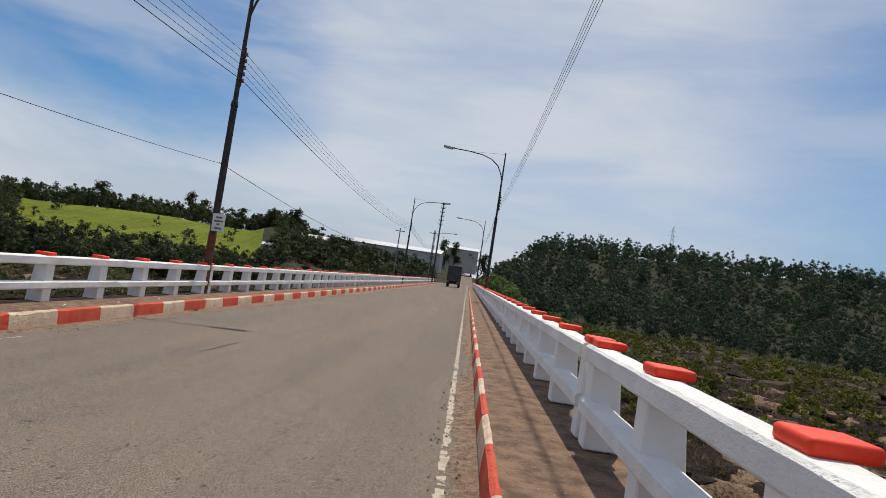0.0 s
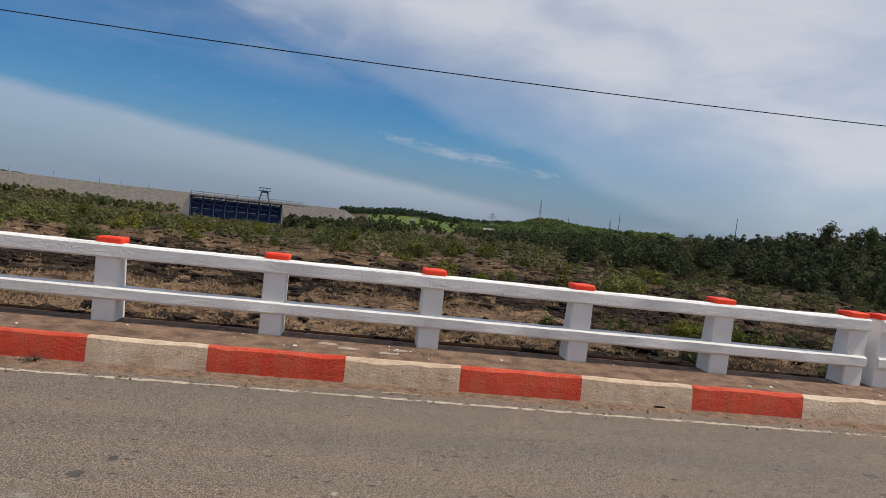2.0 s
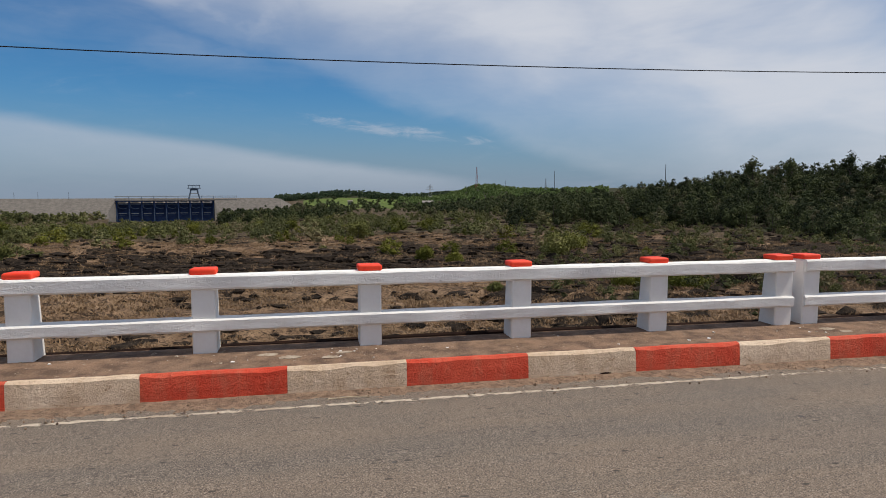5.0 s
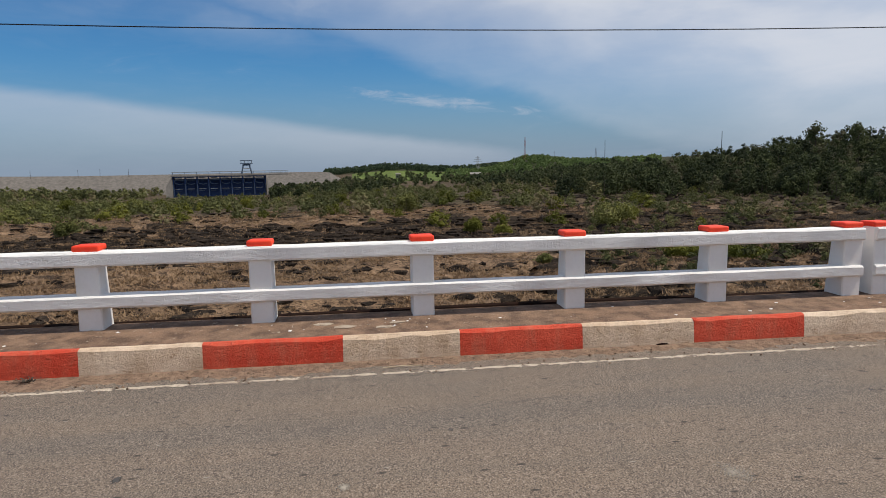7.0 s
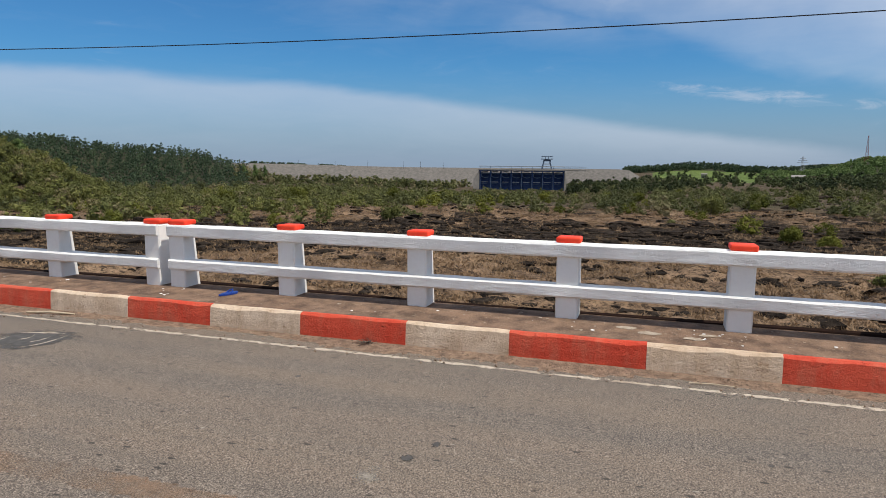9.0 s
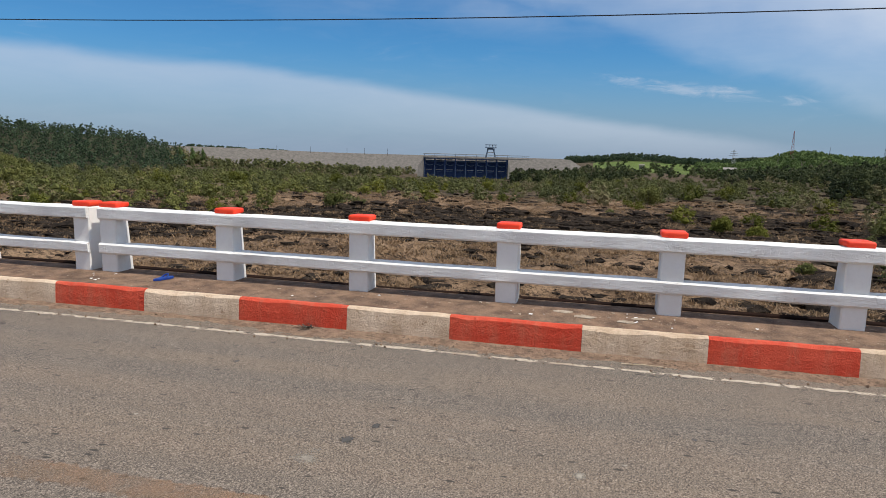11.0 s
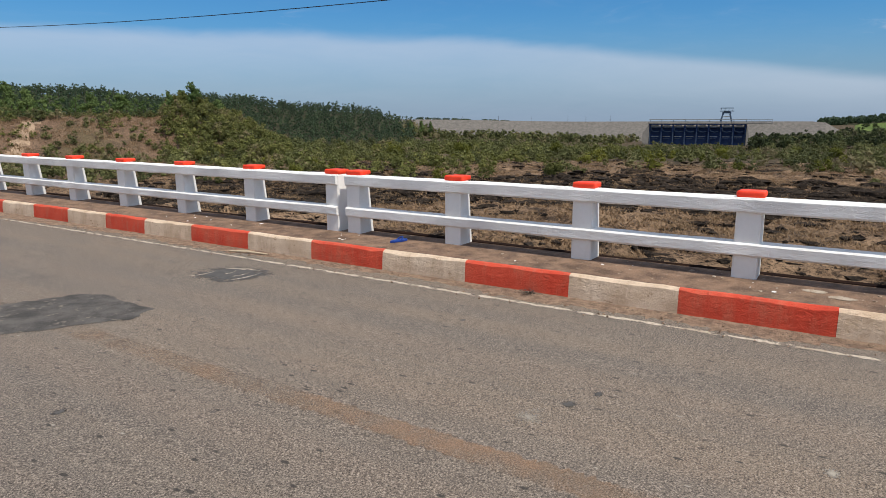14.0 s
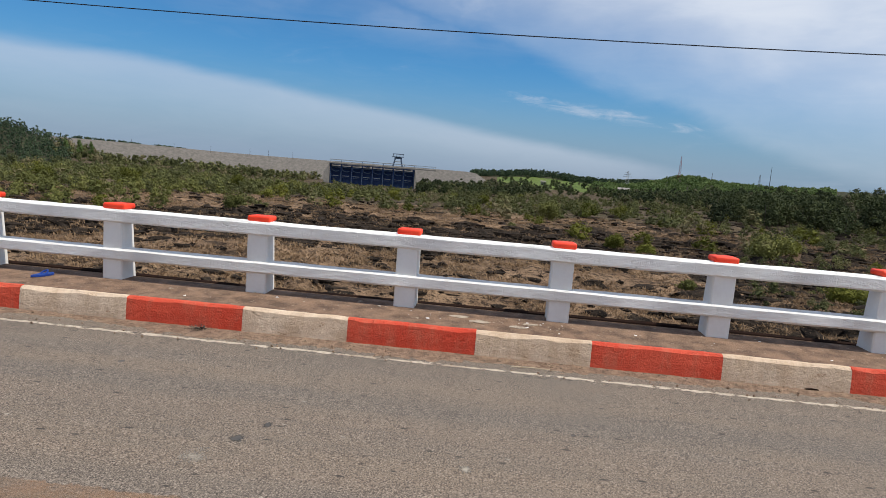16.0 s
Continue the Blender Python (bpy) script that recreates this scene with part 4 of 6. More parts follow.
# the low cable between the western lamps
cable("low_cable", [(-5.92, y, 2.905 + 0.0022 * (y + 0.6) ** 2) for y in np.linspace(JOINT - 3 * UNIT, JOINT + UNIT, 44)], 0.0052, "single black cable strung low between lamp posts", "cables")
cable("low_cable", sag((-5.92, JOINT + UNIT, 3.53), (-5.9, WEST_LAMPS[2], 3.6), 0.75), 0.0085, "single black cable strung low between lamp posts", "cables")
for k in range(5):
    z = LW + 5.45 + 0.17 * k
    for a, b in zip(WEST_LAMPS, WEST_LAMPS[1:]):
        cable("power_line", sag((-5.68, a, z), (-5.68, b, z), 0.55 + 0.03 * k), 0.0055 if k else 0.010, "thin dark power line on the western lamp posts", "power lines")
    if k < 4:
        z = RW + 5.45 + 0.17 * k
        for a, b in ((-1, 3), (3, 7)):
            cable("power_line", sag((1.92, JOINT + a * UNIT, z), (1.92, JOINT + b * UNIT, z), 0.5 + 0.03 * k), 0.0042, "thin dark power line on the eastern lamp posts", "power lines")


def truck(x, y):
    z = deck(x)
    top = thing("truck", "dark covered lorry driving away along the bridge", "truck", (x, y, z), turn=0)
    part("cargo_box", box(-1.05, 1.05, 0.0, 4.6, 0.9, 3.35, 0.05), M_TRUCK, top)
    part("cab", box(-1.0, 1.0, 4.75, 6.3, 0.75, 2.5, 0.12, segments=2), M_TRUCK, top)
    part("chassis", box(-0.45, 0.45, 0.2, 6.0, 0.62, 0.98, 0.02), M_TYRE, top)
    part("bumper", box(-1.0, 1.0, -0.12, 0.05, 0.5, 0.72, 0.02), M_POLE, top)
    for sx in (-0.86, 0.86):
        for yy in (1.1, 5.4):
            wheel = part("wheel", rod((sx - 0.15, yy, 0.48), (sx + 0.15, yy, 0.48), 0.48, None, 18), M_TYRE, top)
            part("rim", rod((sx - 0.16, yy, 0.48), (sx + 0.16, yy, 0.48), 0.24, None, 12), M_STEEL, wheel)
        part("tail_lamp", box(sx - 0.13, sx + 0.13, -0.16, -0.1, 0.74, 0.9), M_KERB_RED, top)


truck(-1.45, 99.0)


# ---- the land ----
BED = -9.0
EYE_Z = 1.6


def ss(a, b, x):
    t = np.clip((x - a) / (b - a), 0.0, 1.0)
    return t * t * (3 - 2 * t)


def span(az, a0, a1, s):
    return ss(a0 - s, a0 + s, az) * (1 - ss(a1 - s, a1 + s, az))


def waves(x, y, seed, size):
    """Smooth cheap noise from a few turned sine waves."""
    r = np.random.RandomState(seed)
    total = 0.0
    for k in range(9):
        a, f, p = r.uniform(0, math.tau), r.uniform(0.5, 1.9) / size, r.uniform(0, math.tau)
        total = total + np.sin((x * math.cos(a) + y * math.sin(a)) * f * math.tau + p) * r.uniform(0.5, 1.0)
    return total / 4.0


def height(x, y):
    """The lie of the land: a rocky riverbed between wooded hills."""
    r = np.hypot(x, y)
    az = np.degrees(np.arctan2(-x, y))
    az = np.where(az < -120, az + 360, az)
    z = BED + 0.5 * waves(x, y, 1, 45) + 0.30 * waves(x, y, 2, 13) + 0.26 * waves(x, y, 3, 5) * (1 - ss(150, 300, r)) + 0.16 * waves(x, y, 14, 2.4) * (1 - ss(90, 160, r))
    # low basalt ledges across the bed
    step_ = 2.3 * waves(x, y * 0.45, 15, 26) + 0.7 * waves(x, y, 16, 7)
    z = z + 0.42 * (np.floor(step_) + ss(0.78, 1.0, step_ - np.floor(step_))) * (1 - ss(170, 260, r))
    z = z - span(az, 76, 140, 6.0) * ss(120, 290, r) * 3.2 - span(az, 92, 114, 5.0) * ss(180, 330, r) * 2.6
    # wooded hill east of the bridge
    z = z + span(az, -75, -4.5, 3.0) * ss(235, 430, r) * (40 + 1.5 * waves(x, y, 4, 120))
    # ground beyond the far end
    z = z + span(az, -5, 17, 2.0) * ss(96, 123, r) * 8.4 + span(az, 0, 17, 2.5) * ss(150, 420, r) * 10.0
    # slope with the field
    z = z + span(az, 16, 38, 2.5) * ss(185, 340, r) * (18.5 - 3.0 * ss(28, 38, az) + 1.0 * waves(x, y, 6, 90))
    # wooded slope to the north-west
    z = z + span(az, 38, 73, 3.0) * ss(205, 300, r) * (13.2 * (1 - ss(47, 71, az)) + 1.0 * waves(x, y, 7, 60))
    # hill with the mast, and the far fields
    z = z + 11.5 * np.exp(-((az - 74.5) / 2.7) ** 2) * ss(520, 720, r)
    z = z + span(az, 56, 95, 3.0) * ss(430, 800, r) * 6.0
    z = z + span(az, 56, 72, 3.0) * ss(330, 600, r) * 5.5
    # wooded hill in the south-west, reddish bank before it
    z = z + ss(320, 490, r) * (np.interp(az, [122, 126.4, 128.8, 133.5, 138, 141, 144.5, 146, 150, 153, 205, 230], [0, 10.5, 16.5, 19.0, 17.0, 11.5, 5.5, 9.5, 14.0, 15.0, 15.0, 0]) + span(az, 126, 215, 3.0) * 0.8 * waves(x, y, 8, 100))
    z = z + span(az, 142.5, 215, 2.2) * ss(178, 212, r) * 10.6
    z = z + np.interp(az, [134.5, 137, 138.9, 141, 142, 143, 144.7, 146], [0, 3.5, 7.7, 10.5, 9.0, 6.2, 1.0, 0]) * ss(176, 216, r)
    # land behind
    z = z + span(az, 205, 275, 12.0) * ss(160, 400, r) * 16.0
    z = z + 4.5 * np.exp(-((az - 86.6) / 2.9) ** 2) * ss(690, 790, r)
    # knolls far off; the land falls away behind the dam
    z = z + ss(1200, 2600, r) * (7 + 6 * waves(x, y, 9, 1400)) - span(az, 82, 131, 4.0) * ss(900, 1700, r) * 90.0
    return z


def place(az, r):
    a = radians(az)
    return -r * math.sin(a), r * math.cos(a)


azs = np.concatenate([np.arange(-40, 165, 0.42), np.arange(165, 320, 3.0)])
rs = np.concatenate([np.array([0.5, 8, 16, 22]), np.geomspace(28, 120, 130), np.geomspace(121, 480, 110), np.geomspace(500, 4600, 40)])
A, R = np.meshgrid(np.radians(azs), rs, indexing="ij")
GX, GY = -R * np.sin(A), R * np.cos(A)
GZ = height(GX, GY)
na, nr = A.shape
idx = np.arange(na * nr).reshape(na, nr)
nxt = np.roll(idx, -1, axis=0)
quads = np.stack([idx[:, :-1], idx[:, 1:], nxt[:, 1:], nxt[:, :-1]], -1).reshape(-1, 4)
cx, cy = GX.ravel()[quads].mean(1), GY.ravel()[quads].mean(1)
ca, cr = np.degrees(np.arctan2(-cx, cy)), np.hypot(cx, cy)
ca = np.where(ca < -120, ca + 360, ca)
jag = 6 * waves(cx, cy, 12, 25)
zone = np.zeros(len(quads), int)
zone[cr + jag * 3 > 135] = 1
zone[(ca > 55) & (cr + jag * 3 < 165)] = 0
zone[(ca < -2) & (cr + jag > 222)] = 2
zone[(ca > -6) & (ca < 17) & (cr > 95)] = 2
zone[(ca > 15.5) & (ca < 39) & (cr + jag > 188)] = 2
zone[(ca > 18.0) & (ca < 38.0) & (cr + jag * 0.6 > 232) & (cr < 345)] = 3
zone[(ca > 37) & (ca < 72) & (cr > 160 + (ca - 45) * 5)] = 2
zone[(ca > 80.3) & (ca < 90.3) & (cr > 520 + jag) & (cr < 760)] = 7
zone[(ca > 74) & (ca < 96) & (cr >= 760)] = 2
zone[(ca > 64) & (ca < 80.3) & (cr > 420)] = 2
zone[(ca > -45) & (ca <= 30) & (cr > 26) & (cr < 210) & (zone < 2) & (waves(cx, cy, 19, 17) + 0.5 * waves(cx, cy, 20, 6) > -0.25)] = 5
zone[(ca > 30) & (ca < 150) & (cr > 38) & (cr < 215) & (zone < 2) & (waves(cx, cy * 0.4, 17, 17) + 0.5 * waves(cx, cy * 0.6, 18, 6) > 1.0 - 1.75 * np.exp(-((cr - 99) / 19) ** 2) - 0.6 * np.exp(-((cr - 140) / 25) ** 2) - 0.7 * (ca < 78))] = 5
zone[(ca > 125) & (cr > 318)] = 2
zone[(ca > 142.5) & (cr > 176) & (cr < 240)] = 4
zone[(ca > 150) & (ca < 154) & (cr > 225) & (cr < 262)] = 3
zone[(ca > 154.3 + 0.8 * np.sin(cr / 9)) & (ca < 155.3 + 0.8 * np.sin(cr / 9)) & (cr > 165) & (cr < 224)] = 6
ground = part_of("ground", mesh_from("ground", np.stack([GX, GY, GZ], -1).reshape(-1, 3), 4, quads[:, ::-1], [G_BED, G_SCRUB, G_WOODS, G_FIELD, G_BANK, G_ROCK, G_PATH, G_FAR], zone, True), None)
tagged(ground, "rocky riverbed with dry grass, rising to wooded hills and green fields", "ground", kind="structure")

# the road goes on past the bridge
bm = bmesh.new()
last = None
for y in np.linspace(Y1, 330, 30):
    z = max(0.0, float(height(np.array(-2.0), np.array(y))) + 0.12) if y > 132 else 0.0
    row = [bm.verts.new((x, y, z + dz)) for x, dz in ((-6.5, -0.02), (KERB_L, 0.0), (KERB_R, deck(KERB_R)), (2.4, deck(KERB_R) - 0.02))]
    if last:
        for a, b, c, d in zip(last, last[1:], row[1:], row):
            bm.faces.new((a, b, c, d))
    last = row
tagged(part("road_beyond", bm, M_ASPHALT), "asphalt road leading on from the bridge", "road", kind="structure")


# ---- plants ----
def leaf_cards(centres, radii, per, size, seed, flat=0.32, core=0.5):
    """Leaf clumps: small pointed cards through lumpy crowns; centres (n, 3), radii (n, 3). Returns corners, three a card."""
    r = np.random.RandomState(seed)
    n = len(centres)
    d = r.normal(size=(n, per, 3))
    d /= np.linalg.norm(d, axis=2, keepdims=True)
    d[:, :, 2] = np.where(d[:, :, 2] < -0.85, -d[:, :, 2], d[:, :, 2])
    lump = 1 + 0.34 * np.sin(d[:, :, 0] * 5 + r.uniform(0, 6.28, (n, 1))) * np.sin(d[:, :, 1] * 4 + r.uniform(0, 6.28, (n, 1))) + 0.22 * np.sin(d[:, :, 2] * 6 + r.uniform(0, 6.28, (n, 1)))
    dist = core + (1 - core) * np.sqrt(r.uniform(0, 1, (n, per)))
    p = centres[:, None, :] + d * (dist * lump)[:, :, None] * radii[:, None, :]
    norm = d + r.normal(size=d.shape) * flat
    norm /= np.linalg.norm(norm, axis=2, keepdims=True)
    t = np.cross(norm, r.normal(size=d.shape))
    t /= np.linalg.norm(t, axis=2, keepdims=True)
    b = np.cross(norm, t)
    s = (size * (radii.mean(1) ** 0.5))[:, None, None] * r.uniform(0.65, 1.4, (n, per, 1))
    q = np.stack([p - t * s, p + t * s * 0.7 - b * s * 0.75, p + t * s * 0.6 + b * s * 0.8], 2)
    # the dense inside of the clump
    tip = np.array([(1, 0, 0), (-1, 0, 0), (0, 1, 0), (0, -1, 0), (0, 0, 1), (0, 0, -1)], float)
    tri = np.array([(0, 2, 4), (2, 1, 4), (1, 3, 4), (3, 0, 4), (2, 0, 5), (1, 2, 5), (3, 1, 5), (0, 3, 5)])
    u = r.normal(size=(n, 3))
    u /= np.linalg.norm(u, axis=1, keepdims=True)
    v = np.cross(u, r.normal(size=(n, 3)))
    v /= np.linalg.norm(v, axis=1, keepdims=True)
    spin = np.stack([u, v, np.cross(u, v)], 1)
    body = (tip[None] * r.uniform(0.42, 0.68, (n, 6, 1))) @ spin * radii[:, None, :] + centres[:, None, :]
    return np.concatenate([q, body[:, tri]], 1).reshape(-1, 3)


CORE = 8                           # faces of a clump's inside


def leaf_mesh(name, corners, mat, per, seed):
    """The cards as one mesh, with one tone a plant."""
    me = mesh_from(name, corners, 3, np.arange(len(corners)).reshape(-1, 3), [mat])
    tones = np.repeat(np.random.RandomState(seed).uniform(0, 1, len(corners) // (3 * per) + 1), 3 * per)[: len(corners)]
    me.attributes.new("tone", "FLOAT", "POINT").data.foreach_set("value", tones.astype(np.float32))
    return me


def foliage(name, corners, mat, label, category, per, seed, kind="stuff"):
    return tagged(part_of(name, leaf_mesh(name, corners, mat, per, seed), None), label, category, kind=kind)


def scatter(n, a0, a1, r0, r1, seed, keep=None, power=0.5):
    r = np.random.RandomState(seed)
    az = r.uniform(a0, a1, n)
    rr = np.sqrt(r.uniform(r0 ** 2, r1 ** 2, n)) if power == 0.5 else r0 + (r1 - r0) * r.uniform(0, 1, n) ** power
    x, y = -rr * np.sin(np.radians(az)), rr * np.cos(np.radians(az))
    ok = np.ones(n, bool) if keep is None else keep(x, y, az, rr)
    return x[ok], y[ok], height(x[ok], y[ok])


def lumps_of(x, y, z, h, wd, low, lumps, r):
    """Clumps of leaves that make up each crown: centres and radii, lumps of them a plant, from low to the top of its height."""
    n = len(x)
    t = (np.arange(lumps) + r.uniform(0.1, 0.9, (n, lumps))) / lumps
    turn = r.uniform(0, math.tau, (n, 1)) + np.arange(lumps) * 2.4 + r.normal(0, 0.4, (n, lumps))
    out = np.sin(math.pi * (0.22 + 0.70 * t)) * r.uniform(0.35, 0.85, (n, lumps)) * wd[:, None]
    size = wd[:, None] * r.uniform(0.36, 0.60, (n, lumps)) * (1.12 - 0.40 * t)
    top = low + (1 - low) * t * 0.90
    c = np.stack([x[:, None] + out * np.cos(turn), y[:, None] + out * np.sin(turn), z[:, None] + h[:, None] * top], 2)
    rad = np.stack([size, size, np.minimum(size * 0.85, h[:, None] * 0.5)], 2)
    return c.reshape(-1, 3), rad.reshape(-1, 3)


def woods(name, spots, tall, wide, lumps, per, size, mat, label, seed, trunk=True, low=0.14):
    x, y, z = spots
    r = np.random.RandomState(seed)
    h = tall * r.uniform(0.62, 1.30, len(x))
    wd = wide * r.uniform(0.65, 1.40, len(x))
    c, rad = lumps_of(x, y, z, h, wd, low, lumps, r)
    foliage(name, leaf_cards(c, rad, per, size, seed + 1, 0.38, 0.58), mat, label, "trees", (per + CORE) * lumps, seed + 5)
    if trunk:
        v, f = [], []
        base = 0
        for i in range(len(x)):
            lean = r.uniform(-0.6, 0.6, 2)
            for k in range(4):
                a = k * math.pi / 2
                v.append((x[i] + 0.14 * math.cos(a), y[i] + 0.14 * math.sin(a), z[i] - 0.5))
            for k in range(4):
                a = k * math.pi / 2
                v.append((x[i] + lean[0] + 0.06 * math.cos(a), y[i] + lean[1] + 0.06 * math.sin(a), z[i] + h[i] * 0.7))
            for k in range(4):
                f.append((base + k, base + (k + 1) % 4, base + 4 + (k + 1) % 4, base + 4 + k))
            base += 8
        tagged(part_of(name.replace("woods", "trunks"), mesh_from("trunks", np.array(v), 4, np.array(f), [M_TRUNK]), None), "pale slender trunks of the " + label, "trunks", kind="stuff")


woods("woods_east", scatter(1150, -36, -2.2, 232, 440, 21), 10.0, 2.5, 6, 40, 0.306, L_PLANT, "dense young dark green trees on the eastern hill", 22, True, 0.16)
woods("woods_ahead", scatter(640, -2.5, 17, 130, 400, 23, lambda x, y, a, r: (np.abs(x + 2) > 9) & (~((a < 11.0) & (r > 238) & (r < 290))) & (~((a < 11.0) & (r < 185)))), 5.4, 2.6, 5, 40, 0.331, L_FOREST, "mixed green trees beside the road", 24)
woods("woods_roadside", scatter(240, 0.8, 13, 134, 205, 45, lambda x, y, a, r: np.abs(x + 2) > 8), 3.0, 2.0, 4, 40, 0.315, L_FOREST, "low green trees beside the road's end", 46)
woods("woods_roadside_east", scatter(200, -9, -1.6, 128, 225, 47, lambda x, y, a, r: x > 6), 3.6, 2.2, 4, 43, 0.315, L_HILL, "light green young trees beside the road", 48)
woods("woods_below_field", scatter(420, 8, 39, 172, 226, 25), 6.6, 2.6, 5, 41, 0.315, L_FOREST, "dark trees below the green field", 26)
woods("woods_field_side", scatter(110, 35.8, 39.6, 226, 345, 107), 6.0, 2.6, 5, 41, 0.26, L_FOREST, "dark trees at the edge of the green field", 108)
woods("woods_in_field", scatter(26, 18, 38, 232, 330, 97), 3.6, 2.0, 4, 42, 0.298, L_FOREST, "single bushes in the green field", 98)
woods("woods_above_field", scatter(300, 13, 39, 336, 392, 27), 8.6, 3.0, 6, 40, 0.348, L_FOREST, "row of trees along the top of the field", 28)
woods("woods_north_west", scatter(560, 37.5, 72, 205, 330, 29), 8.2, 2.9, 8, 67, 0.248, L_FOREST, "dense mixed dark green trees on the north-western slope", 30)
woods("woods_north_west_edge", scatter(900, 37, 76, 160, 320, 49, lambda x, y, a, r: (r > 160 + (a - 45) * 5.0) & (r < 192 + (a - 45) * 4.4)), 6.6, 2.5, 7, 71, 0.197, L_FOREST, "dark wall of trees along the foot of the slope", 50, True, 0.12)
woods("woods_far_west", scatter(720, 77.5, 92.6, 740, 840, 31), 6.4, 2.3, 3, 29, 0.696, L_PLANT, "far dark plantation trees", 32, False)
woods("woods_mast_hill", scatter(1150, 64, 82, 530, 800, 33), 3.6, 3.0, 3, 34, 0.563, L_HILL, "light green scrub on the hill of the mast", 34, False)
woods("woods_mid_west", scatter(330, 64, 80, 380, 560, 35), 5.0, 3.2, 4, 40, 0.497, L_FOREST, "low dark trees at the edge of the riverbed", 36, False, 0.12)
woods("woods_field_edge", scatter(80, 78, 92, 440, 545, 93), 5.0, 2.6, 4, 40, 0.431, L_FOREST, "scattered dark trees before the far fields", 94, False)
woods("woods_field", scatter(26, 79, 91, 560, 690, 95), 4.6, 2.6, 4, 34, 0.497, L_FOREST, "scattered trees in the far fields", 96, False)
woods("woods_dam_side", scatter(130, 87, 97.0, 345, 440, 91), 6.2, 2.8, 5, 43, 0.381, L_FOREST, "green trees beside the spillway", 92, False, 0.15)
woods("woods_far_edge", scatter(380, 87, 126, 385, 460, 37, lambda x, y, a, r: ~((a > 96.5) & (a < 106))), 4.8, 2.6, 4, 40, 0.431, L_SHRUB, "low trees before the embankment", 38, False, 0.15)
woods("woods_south_west", scatter(2600, 124.8, 170, 322, 505, 39), 6.0, 1.65, 4, 27, 0.345, L_PLANT, "dark green plantation trees on the south-western hill", 40, True, 0.14)
woods("woods_bank_top", scatter(95, 144, 170, 222, 262, 41, lambda x, y, a, r: ~((a > 149.5) & (a < 154) & (r < 245))), 6.8, 1.8, 6, 64, 0.211, L_HILL, "slender trees on top of the reddish bank", 42)
woods("woods_bank_side", scatter(200, 135.6, 145.2, 176, 236, 43), 4.4, 2.2, 6, 88, 0.190, L_BRUSH, "yellowish green brush beside the reddish bank", 44, True, 0.12)


def shrubs(name, spots, low, high, lumps, per, size, mat, label, seed):
    x, y, z = spots
    r = np.random.RandomState(seed)
    h = low + (high - low) * r.uniform(0, 1, len(x)) ** 1.9
    wd = h * r.uniform(0.55, 0.95, len(x))
    c, rad = lumps_of(x, y, z, h, wd, 0.14, lumps, r)
    foliage(name, leaf_cards(c, rad, per, size, seed + 1, 0.5, 0.5), mat, label, "shrubs", (per + CORE) * lumps, seed + 5)


def patchy(seed, size, cut):
    return lambda x, y, a, r: waves(x, y, seed, size) > cut


shrubs("shrubs_bed_west", scatter(1250, 82, 144, 112, 345, 51, lambda x, y, a, r: waves(x, y, 60, 40) > 0.75 - (r - 110) / 80), 0.6, 4.4, 5, 62, 0.172, L_SHRUB, "green shrubs covering the upper riverbed", 52)
shrubs("shrubs_tall", scatter(190, 60, 142, 150, 340, 101, lambda x, y, a, r: ~((a > 95) & (a < 107) & (r > 300))), 2.4, 5.2, 7, 97, 0.149, L_SHRUB, "tall rounded green shrubs standing on the riverbed", 102)
shrubs("shrubs_olive", scatter(120, 58, 142, 110, 300, 103), 1.6, 4.2, 7, 89, 0.144, L_OLIVE, "rounded yellowish shrubs standing on the riverbed", 104)
shrubs("shrubs_bed_middle", scatter(430, 60, 90, 150, 400, 53, patchy(61, 50, -0.2)), 0.7, 4.2, 5, 62, 0.172, L_SHRUB, "scattered green shrubs among rocks", 54)
shrubs("shrubs_bed_near", scatter(700, 28, 70, 62, 205, 55, patchy(62, 40, -0.25)), 0.6, 2.5, 5, 58, 0.149, L_SHRUB, "low yellowish green shrubs on the riverbed", 56)
shrubs("shrubs_bed_north", scatter(320, 6, 36, 60, 175, 57, patchy(63, 40, -0.3)), 0.7, 2.4, 4, 43, 0.201, L_SHRUB, "low green shrubs beside the bridge", 58)
shrubs("shrubs_bed_east", scatter(700, -38, -3, 60, 235, 59, patchy(64, 40, -0.6)), 0.6, 3.0, 4, 35, 0.230, L_OLIVE, "low green shrubs east of the bridge", 60)
shrubs("shrubs_bed_south_west", scatter(620, 107, 142, 112, 300, 105, lambda x, y, a, r: r > 112 + 40 * (a < 118)), 1.0, 4.4, 6, 52, 0.15, L_BRUSH, "dense green brush below the south-western hill", 106)
shrubs("shrubs_bed_far", scatter(600, 78, 126, 320, 400, 61, patchy(65, 60, -0.3)), 0.8, 2.0, 3, 32, 0.345, L_SHRUB, "far green shrubs on the riverbed", 62)
shrubs("shrubs_bed_south", scatter(460, 130, 165, 120, 215, 63, patchy(66, 40, -0.3)), 1.0, 3.6, 5, 58, 0.172, L_SHRUB, "green shrubs below the reddish bank", 64)
shrubs("shrubs_bank", scatter(420, 143, 168, 172, 226, 65, patchy(67, 30, -0.2)), 0.5, 2.4, 4, 54, 0.161, L_BRUSH, "small shrubs on the reddish bank", 66)


